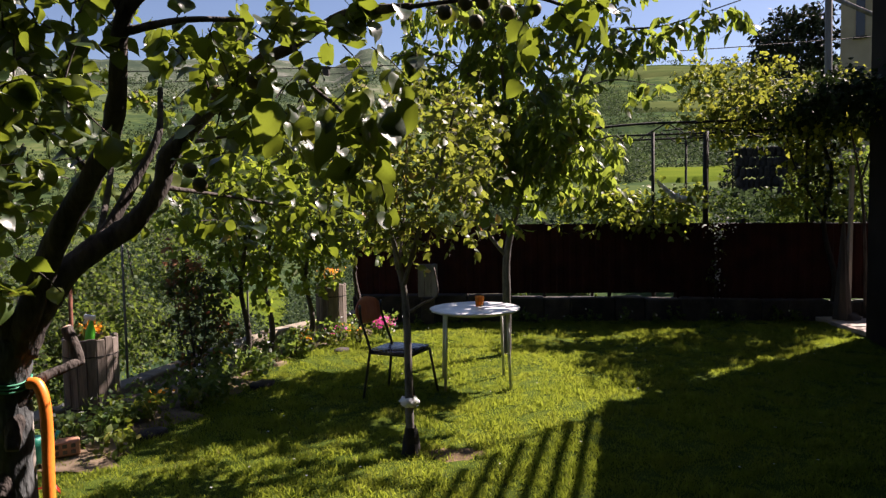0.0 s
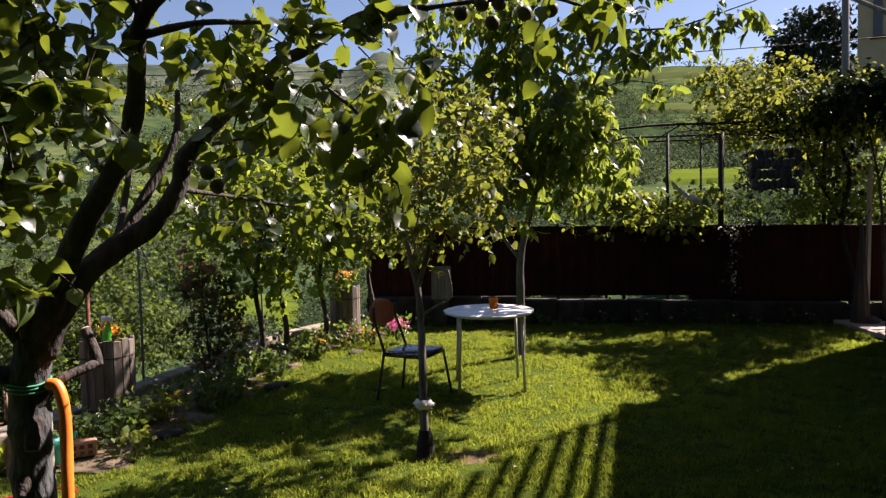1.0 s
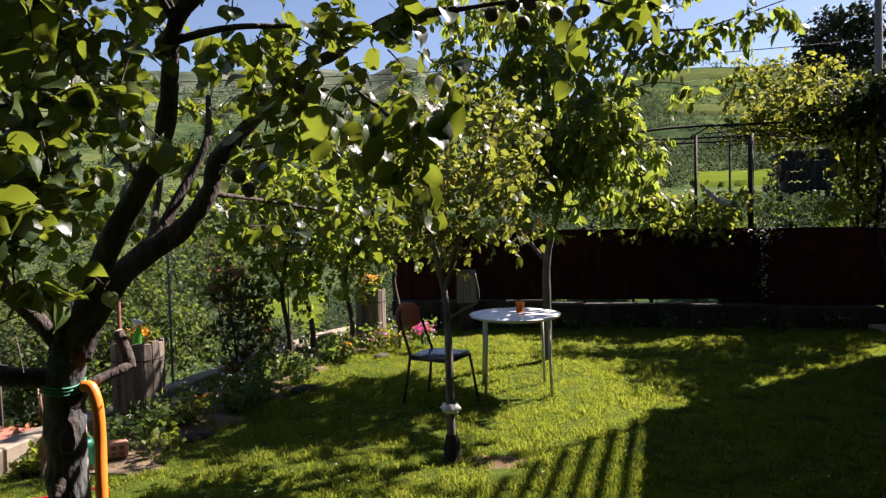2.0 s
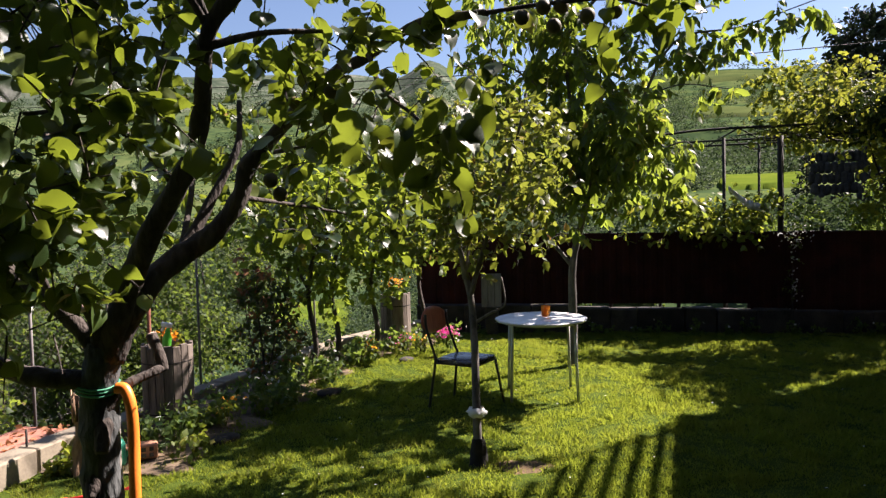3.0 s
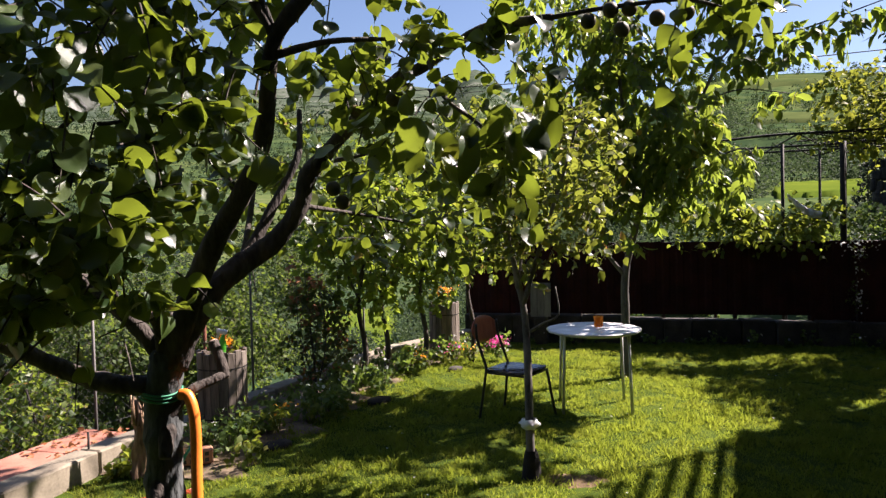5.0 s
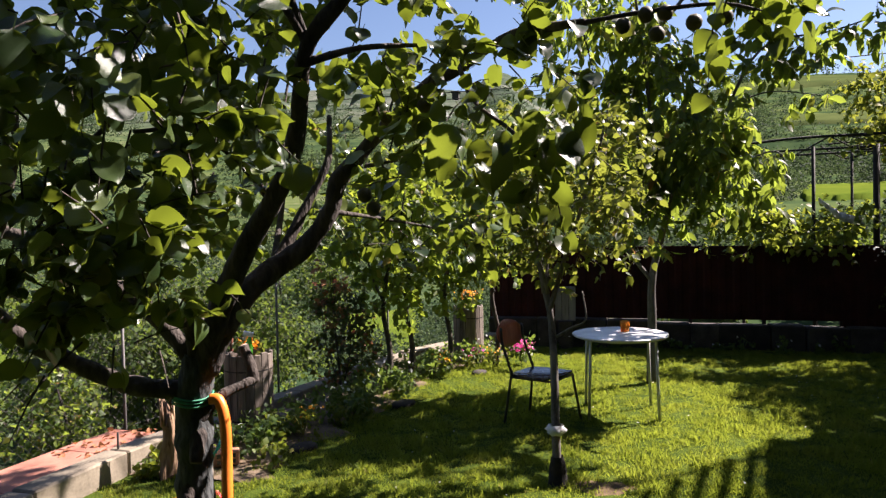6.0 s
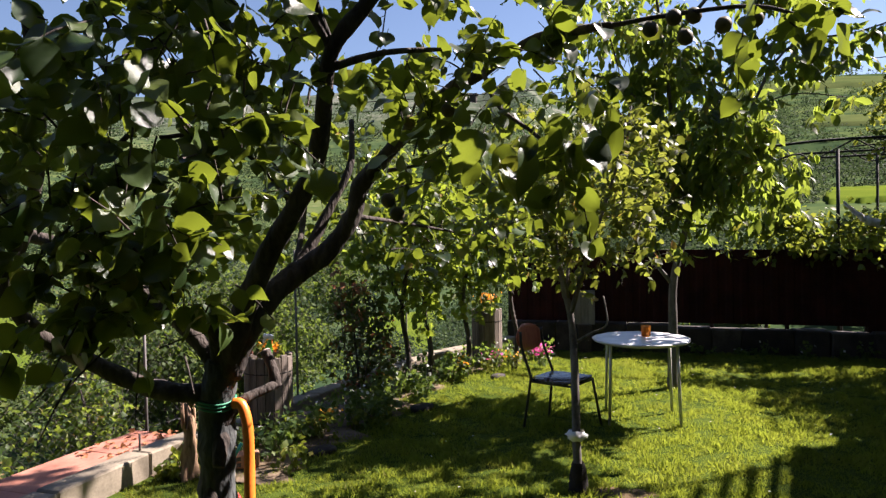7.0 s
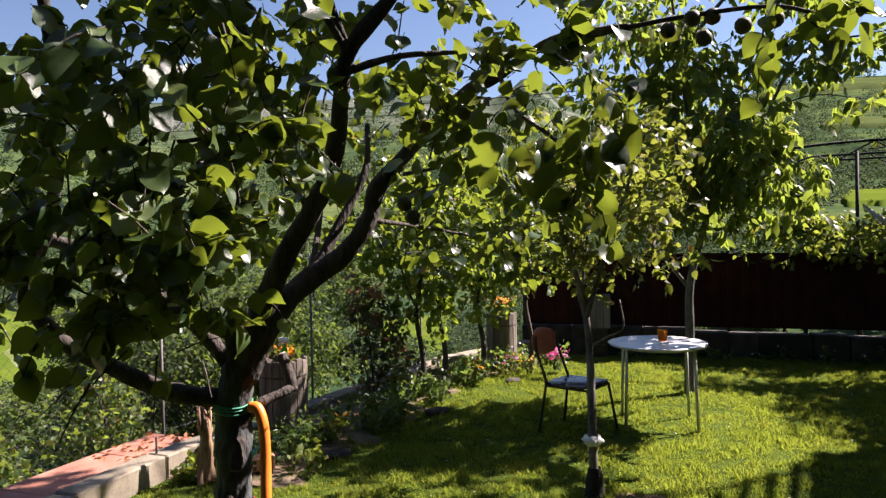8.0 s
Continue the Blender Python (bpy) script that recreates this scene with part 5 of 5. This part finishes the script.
make_cable((11.2, 15.6, 5.5), (-14, 14.6, 5.0), 0.35, 0.011)
make_cable((0.2, 15.5, 4.95), (-14, 14.0, 4.5), 0.15, 0.007)


MEADOWS = [(15.5, 21.4, 50, 66), (-54, -36, 50, 112), (-21, -14.5, 52, 84)]
PASTURES = [(9.5, 24, 240, 285), (14, 28, 150, 168)]


def make_field(name, label, material, a0, a1, r0, r1):
    """A field that lies on the slope, with an uneven edge."""
    n, k = 36, 14
    verts, faces = [], []
    for j in range(k):
        for i in range(n):
            u, w = i / (n - 1), j / (k - 1)
            wob = 0.06 * noise.noise(Vector((u * 7, w * 5, a0)))
            az = radians(a0 + (a1 - a0) * (u + wob))
            r = r0 + (r1 - r0) * (w + wob * 1.5)
            x, y = r * math.sin(az), r * math.cos(az)
            rim = i in (0, n - 1) or j in (0, k - 1)
            verts.append((x, y, ground_height(x, y) + (-0.3 if rim else 0.12 + 0.004 * r)))
    for j in range(k - 1):
        for i in range(n - 1):
            a = j * n + i
            faces.append((a, a + 1, a + n + 1, a + n))
    solid(name, Geo().add(verts, faces), material, label, name, "structure")


for field in MEADOWS:
    make_field("meadow", "sunlit yellow-green mown meadow on the slope", M["meadow"], *field)
for field in PASTURES:
    make_field("pasture", "pale grey-green pasture high on the slope", M["pasture"], *field)


def make_woods():
    """Bushes and trees of the far slopes, in rows along the terraces."""
    pl, di, up, sz = [], [], [], []
    rnd = random.Random(11)
    for i in range(12500):
        az = rnd.uniform(-52, 36)
        low = 17 if az > 6 else 40
        r = low * (620 / low) ** (rnd.random() ** 0.75)
        if any(a0 - 0.4 < az < a1 + 0.4 and r0 - 3 < r < r1 for a0, a1, r0, r1 in (*MEADOWS, *PASTURES, (21.4, 28, 34, 60))) or az > 6 and r < 53 and rnd.random() < 0.6:
            continue
        x, y = r * math.sin(radians(az)), r * math.cos(radians(az))
        band = noise.noise(Vector((az * 0.16, math.log(r) * 9, 2.0))) + 0.6 * noise.noise(Vector((x, y, 0)) * 0.03)
        if band < (-0.3 if r < 60 else (-0.04 if az > 4 else -0.12)):
            continue
        h = ground_height(x, y)
        b = rnd.uniform(0.45, 1.35) * (1 + r / 260)
        if r < 60:
            b = min(b, 1.5)
        if r < 45:
            b = min(b, 0.9)
        if h + 1.55 * b > (1.74 + 0.02 * r if az > 9 else 2.6) and r < 50:
            continue
        cnt, ls = (150, 0.34) if r < 70 else (90, 0.42) if r < 240 else (34, 0.75)
        for _k in range(cnt):
            d = Vector((rnd.gauss(0, 1), rnd.gauss(0, 1), rnd.gauss(0, 1))).normalized()
            k = b * rnd.uniform(0.6, 0.9)
            pl.append((x + d.x * k, y + d.y * k, h + b * 0.7 + d.z * k))
            di.append((d.x + rnd.gauss(0, 0.6), d.y + rnd.gauss(0, 0.6), d.z + rnd.gauss(0, 0.6)))
            up.append((rnd.gauss(0, 0.6), rnd.gauss(0, 0.6), 1))
            sz.append(b * ls * rnd.uniform(0.35, 0.6))
    me = leaves_mesh("woods", np.array(pl), np.array(di), np.array(up), np.array(sz), (np.array([(0, 0, 0), (0.45, 0.45, 0.12), (0, 1, -0.1), (-0.45, 0.45, 0.12)]), [(0, 1, 2, 3)]), M["far_leaf"])
    tagged(new("woods", me), "scattered green bushes and trees on the far slopes", "woods", kind="stuff")


make_woods()

hut = thing("hill_hut", "small dark flat-roofed hut on the far slope", "hut", pose(-147, 750, ground_height(-147, 750)))
part("wall", Geo().box((7, 7, 9), pose(0, 0, 3.5)), M["stone"], hut, smooth=False)
part("roof", Geo().box((10, 10, 1.5), pose(0, 0, 8.7)), M["iron"], hut, smooth=False)

# ---- small things by the near tree ----
hose = thing("garden_hose", "orange hose tied to the trunk of the apricot tree", "hose")
part("pipe", Geo().tube(curve([(-1.18, 1.88, 1.205), (-1.15, 1.88, 1.2), (-1.125, 1.87, 1.14), (-1.115, 1.86, 1.02), (-1.1, 1.83, 0.86), (-1.085, 1.8, 0.5), (-1.12, 1.75, 0.03)], 6), 0.0185, 14), M["hose"], hose)
spray = thing("spray_bottle", "green spray bottle with white trigger head in the planter", "bottle", pose(-2.89, 5.27, 0.665, 0, 8, 0))
part("bottle", Geo().lathe([(0.0, 0.0), (0.035, 0.0), (0.038, 0.02), (0.037, 0.12), (0.016, 0.18), (0.014, 0.2), (0.0, 0.2)], 16), M["green"], spray)
part("trigger_head", Geo().box((0.09, 0.03, 0.04), pose(-0.015, 0, 0.225)).box((0.02, 0.02, 0.05), pose(-0.045, 0, 0.19, 0, 20)), M["white"], spray)

stake = thing("tree_stake", "grey weathered support stake beside the apricot trunk", "stake")
part("shaft", Geo().tube([(-1.33, 2.1, -0.05), (-1.32, 2.08, 0.8), (-1.315, 2.07, 1.46)], [0.02, 0.018, 0.014], 8, True, 0.08), M["post"], stake)


def make_wire_fence():
    t = thing("wire_fence", "chain-link wire fence on thin steel posts behind the kerb", "fence")
    line = [(kerb_x(0.6 + 0.3 * i) - 0.7 + 0.28 * smooth_step(5.0, 6.2, 0.6 + 0.3 * i), 0.6 + 0.3 * i + 0.05) for i in range(32)]
    cum = [0.0]
    for a, b in zip(line, line[1:]):
        cum.append(cum[-1] + math.hypot(b[0] - a[0], b[1] - a[1]))

    def at(u):
        for i in range(len(cum) - 1):
            if u <= cum[i + 1]:
                k = (u - cum[i]) / (cum[i + 1] - cum[i])
                return line[i][0] + (line[i + 1][0] - line[i][0]) * k, line[i][1] + (line[i + 1][1] - line[i][1]) * k
        return line[-1]

    g = Geo()
    height, step = 1.45, 0.085
    n = int((cum[-1] - height) / step)
    for k in range(n):
        for way in (0, 1):
            pts = []
            for q in range(5):
                s = q / 4
                u = k * step + height * (s if way == 0 else 1 - s)
                x, y = at(u)
                pts.append((x + (0.002 if way else 0), y, 0.1 + height * s))
            g.tube(pts, 0.0011, 3, cap=False)
    part("mesh", g, M["galv_dark"], t, kind="stuff")
    for z in (0.12, 1.55):
        part("line_wire", Geo().tube([(*at(cum[-1] * i / 40), z) for i in range(41)], 0.002, 4), M["galv_dark"], t)
    for y in (1.3, 3.0, 4.95, 6.7, 8.5):
        x = kerb_x(y) - 0.7 + 0.28 * smooth_step(5.0, 6.2, y)
        part("post", Geo().tube([(x, y, -0.5), (x, y, 1.62)], 0.013, 8), M["greypole"], t)


make_wire_fence()


def make_stump():
    t = thing("stump", "splintered brown dead tree stump beside the kerb", "stump")
    g = Geo()
    n, rows = 18, 14
    verts, faces = [], []
    for j in range(rows):
        z = -0.03 + 0.52 * j / (rows - 1)
        for k in range(n):
            a = 2 * math.pi * k / n
            r = 0.048 - 0.02 * z + 0.035 * max(0, 0.12 - z) * 4
            r *= 0.92 + 0.34 * math.sin(3 * a + 9 * z) + 0.2 * math.sin(7 * a - 14 * z) + 0.5 * noise.noise(Vector((3 * a, 14 * z, 0)))
            top = (0.09 * math.sin(2 * a + 1) + 0.07 * math.sin(5 * a)) * max(0, j - rows + 4) / 3
            verts.append((-2.97 + r * math.cos(a) + 0.06 * z * math.sin(6 * z), 4.22 + r * math.sin(a), z + top))
    for j in range(rows - 1):
        for k in range(n):
            a, b = j * n + k, j * n + (k + 1) % n
            faces.append((a, b, b + n, a + n))
    faces.append(tuple(range((rows - 1) * n, rows * n)))
    g.add(verts, faces)
    part("wood", g, M["dead"], t)
    for a, ln in ((0.4, 0.14), (1.3, 0.07), (2.2, 0.1), (3.3, 0.16), (4.4, 0.12), (5.5, 0.05)):
        x, y = -2.97 + 0.035 * math.cos(a), 4.22 + 0.035 * math.sin(a)
        part("splinter", Geo().tube([(x, y, 0.38), (x + 0.02 * math.cos(a), y, 0.44 + ln)], [0.02, 0.004], 5), M["dead"], t)


make_stump()


def make_brick():
    t = thing("hollow_brick", "red hollow clay brick lying in the flower bed", "brick", pose(-2.69, 4.48, 0.075, 0, 0, 32))
    part("body", Geo().box((0.25, 0.12, 0.11)), M["terracotta"], t, smooth=False)
    for i in range(4):
        for j in range(2):
            # dark plates on the face stand in for the shade in the holes
            part("hole_plate", Geo().box((0.03, 0.004, 0.028), pose(-0.08 + 0.053 * i, -0.0605, -0.022 + 0.044 * j)), M["dark"], t, smooth=False)


make_brick()

can = thing("watering_can", "teal plastic watering can standing on the soil", "watering can", pose(-2.74, 4.27, 0.05, 0, 0, 40) @ Matrix.Scale(0.75, 4))
part("tank", Geo().lathe([(0.0, 0.0), (0.085, 0.0), (0.09, 0.02), (0.08, 0.2), (0.06, 0.235), (0.05, 0.235), (0.0, 0.2)], 18), M["teal"], can)
part("spout", Geo().tube([(0.07, 0, 0.05), (0.15, 0, 0.16), (0.2, 0, 0.25)], [0.018, 0.013, 0.02], 8), M["teal"], can)
part("handle", Geo().tube(curve([(-0.07, 0, 0.06), (-0.14, 0, 0.14), (-0.1, 0, 0.24), (-0.03, 0, 0.24)], 4), 0.009, 8), M["teal"], can)
rake = thing("hand_rake", "small red garden hand rake lying on the grass", "tool")
part("shaft", Geo().tube([(-2.7, 3.64, 0.05), (-2.44, 3.82, 0.05)], 0.014, 8), M["redplastic"], rake)
part("grip", Geo().tube([(-2.74, 3.61, 0.05), (-2.68, 3.655, 0.05)], 0.019, 8), M["redplastic"], rake)
for i in range(3):
    part("tine", Geo().tube([(-2.44, 3.82, 0.05), (-2.38 + 0.02 * i, 3.89 - 0.03 * i, 0.06), (-2.35 + 0.02 * i, 3.9 - 0.03 * i, 0.01)], 0.004, 5), M["redplastic"], rake)
rod = thing("rusty_rod", "short rusty iron rod standing in the kerb", "rod")
part("bar", Geo().tube([(-3.41, 4.25, 0.05), (-3.41, 4.25, 0.3)], 0.008, 6), M["iron"], rod)
stake2 = thing("rusty_stake", "rust-brown iron stake behind the barrel planter", "stake")
part("bar", Geo().tube([(-3.24, 5.6, 0.0), (-3.22, 5.6, 1.22)], 0.017, 8), M["rust"], stake2)

# ---- plastic, climbers and paving by the fence ----
def make_plastic():
    t = thing("plastic_sheet", "torn white plastic sheet caught in the hedge", "plastic sheet")
    verts, faces = [], []
    n = 20
    for i in range(n):
        s = i / (n - 1)
        x = 3.12 + 0.62 * s
        z = 2.1 - 0.28 * s - 0.12 * math.sin(s * 3.1) + (-0.22 * max(0, s - 0.85) / 0.15)
        w = 0.02 + 0.05 * math.sin(math.pi * s) + 0.012 * math.sin(i * 2.1)
        verts += [(x, 10.2 + 0.02 * math.sin(i), z - w), (x, 10.16 + 0.03 * math.sin(i * 1.7), z), (x + 0.01, 10.22, z + w * 0.7)]
    for i in range(n - 1):
        a = 3 * i
        faces += [(a, a + 1, a + 4, a + 3), (a + 1, a + 2, a + 5, a + 4)]
    ob = part("sheet", Geo().add(verts, faces), M["plasticfilm"], t)
    ob.modifiers.new("thick", "SOLIDIFY").thickness = 0.002


make_plastic()
climb = leaf_things("climbing_rose", "thin climber with small pale blossoms on the fence", "climber",
                    [([(3.98, 10.05, 0), (3.96, 10.08, 0.6), (3.99, 10.1, 1.1), (3.95, 10.12, 1.5)], 0.012, 0.005)],
                    M["bark"], [(3.95 + random.uniform(-0.09, 0.09), 10.08, 0.3 + 1.2 * random.random(), 0.07) for _ in range(16)] + [(3.95 + random.uniform(-0.18, 0.18), 10.08, 1.3 + 0.2 * random.random(), 0.1) for _ in range(6)],
                    3000, 0.035, ("mini", 0.25, 0.2), M["leaf_shrub"], 0.3, 0.1, 5)
pts = np.array([(3.95 + random.gauss(0, 0.13), 10.02 + random.gauss(0, 0.04), 1.38 + random.gauss(0, 0.1)) for _ in range(60)] + [(3.97 + random.gauss(0, 0.03), 10.03, random.uniform(0.3, 1.3)) for _ in range(40)])
part("blossom", leaves_mesh("blossom", pts, rng.normal(size=(100, 3)), rng.normal(size=(100, 3)), 0.03 * rng.uniform(0.7, 1.3, 100), leaf_shape("simple", 0.2, 0.3), M["daisy"]), None, climb, kind="stuff")


def make_paving():
    t = thing("paving", "worn pale stone slabs at the corner of the house", "paving", kind="structure")
    for i in range(4):
        for j in range(3):
            x, y = 5.5 + 0.42 * i, 8.75 + 0.42 * j
            part("slab", Geo().box((0.4, 0.4, 0.06), pose(x, y, 0.035 + random.uniform(-0.006, 0.006), random.uniform(-1, 1), random.uniform(-1, 1), 3)), M["slab"], t, smooth=False)


make_paving()


def make_patch():
    g = Geo()
    n, k = 26, 7
    verts, faces = [(0.1, 4.5, lawn_height(0.1, 4.5) + 0.012)], []
    for j in range(1, k):
        for i in range(n):
            a = 2 * math.pi * i / n
            r = j / (k - 1) * (1 + 0.18 * math.sin(3 * a) + 0.1 * math.sin(7 * a + 1))
            x, y = 0.1 + 0.25 * r * math.cos(a), 4.5 + 0.14 * r * math.sin(a)
            verts.append((x, y, lawn_height(x, y) + 0.012 * (1 - (j / (k - 1)) ** 2) - 0.006 * (j == k - 1) + 0.008 * noise.noise(Vector((x, y, 0)) * 30)))
    faces += [(0, 1 + i, 1 + (i + 1) % n) for i in range(n)]
    for j in range(k - 2):
        for i in range(n):
            a, b = 1 + j * n + i, 1 + j * n + (i + 1) % n
            faces.append((a, a + n, b + n, b))
    g.add(verts, faces)
    solid("bare_patch", g, M["straw"], "bare patch of dry pale earth in the lawn", "soil", "structure")


make_patch()
STONES = [(-2.25, 4.95, 0.1), (-1.82, 6.42, 0.11), (-1.3, 8.0, 0.09)]
for i, (x, y, r) in enumerate(STONES):
    st = thing("edging_stone", "flat pale stone at the edge of the flower bed", "stone", group="edging stones")
    part("body", Geo().lathe([(0.0, -0.03), (r, -0.02), (r * 1.02, 0.02), (r * 0.9, 0.032), (0.0, 0.036)], 11, pose(x, y, 0.01, 2, -2, 40 * i), lambda a, z, k=i: 1 + 0.2 * math.sin(2 * a + k) + 0.1 * math.sin(5 * a + 2 * k)), M["stone"], st)


def make_daisies():
    n = 70
    x, y = rng.uniform(-1.5, 4.6, n), rng.uniform(3.2, 9.3, n)
    ok = x < 4.9 - 0.225 * (8.6 - y)
    x, y = x[ok], y[ok]
    pl, di, up = [], [], []
    for a, b in zip(x, y):
        for k in range(5):
            t = 2 * math.pi * k / 5
            pl.append((a, b, lawn_height(a, b) + 0.05))
            di.append((math.cos(t), math.sin(t), 0.25))
            up.append((0, 0, 1))
    me = leaves_mesh("daisies", np.array(pl), np.array(di), np.array(up), np.full(len(pl), 0.0095), leaf_shape("simple", 0.1, 0.1), M["daisy"])
    tagged(new("daisies", me), "tiny white daisies scattered in the lawn", "flower", kind="stuff")


make_daisies()
weeds = [(kerb_x(2.9 + 0.14 * i) + 0.16 + 0.1 * math.sin(i * 2.1), 2.9 + 0.14 * i, 0.0, 0.11 + 0.04 * math.sin(i * 1.3)) for i in range(9, 13)] + [(-2.3, 4.55, 0.03, 0.12), (-2.2, 5.6, 0.03, 0.14), (-2.0, 5.9, 0.03, 0.13), (-2.55, 5.05, 0.03, 0.16)]
make_flowers("weed", "leafy green weeds sprouting at the kerb's foot", weeds, 0.05, M["leaf_hedge"], M["daisy"], 0.1, 18, 0, 3600)
foot = [(-0.4 + 0.42 * i + 0.1 * math.sin(i * 2.7), wall_y(-0.4 + 0.42 * i) - 0.28 - 0.08 * math.sin(i * 1.9), 0.0, 0.13 + 0.05 * math.sin(i * 2.2)) for i in range(14)]
make_flowers("wall_weed", "dark leafy weeds growing along the stone plinth", foot, 0.05, M["leaf_shrub"], M["daisy"], 0.1, 19, 2, 3000)
make_flowers("red_flower", "low red and pink bedding flowers beside the barrel", [(-1.5, 8.3, 0.06, 0.14), (-1.35, 8.55, 0.06, 0.13)], 0.045, M["leaf_mid"], M["pink"], 0.1, 15, 9)
make_flowers("yellow_flower", "low yellow-green bedding plant at the lawn edge", [(-1.15, 8.35, 0.06, 0.18), (-1.7, 7.8, 0.06, 0.17), (-2.35, 5.2, 0.06, 0.17)], 0.045, M["leaf_hedge"], M["orange"], 0.1, 16, 14)
make_flowers("white_flower", "small white flowers in grey-green leaves", [(-0.85, 8.6, 0.06, 0.15)], 0.045, M["leaf_shrub"], M["daisy"], 0.1, 17, 40)


def make_litter():
    n = 60
    y = rng.uniform(4.1, 4.85, n)
    x = np.array([kerb_x(v) for v in y]) - 0.24 - 0.4 * rng.random(n)
    z = np.full(n, 0.16)
    me = leaves_mesh("leaf_litter", np.stack([x, y, z], 1), rng.normal(size=(n, 3)) * (1, 1, 0.25), np.array((0, 0, 1)) + rng.normal(size=(n, 3)) * 0.4, 0.05 * rng.uniform(0.6, 1.3, n), leaf_shape("simple", 0.4, 0.4, 3), M["dryleaf"])
    tagged(new("leaf_litter", me), "dry brown fallen leaves on the red ledge", "leaf litter", kind="stuff")


make_litter()

board = thing("board", "pale grey timber board leaning on the fence", "board")
for i in range(3):
    # darker pole timber puts the board's shade into its colour
    part("plank", Geo().box((0.095, 0.02, 0.5), pose(-0.44 + 0.1 * i, 10.02, 0.65, -5, 0, -3)), M["greypole"], board, smooth=False)
part("batten", Geo().box((0.3, 0.018, 0.05), pose(-0.34, 9.995, 0.85, -5, 0, -3)), M["greypole"], board, smooth=False)
part("prop", Geo().box((0.2, 0.12, 0.42), pose(-0.34, 10.0, 0.19, 0, 0, -3)), M["stone"], board, smooth=False)
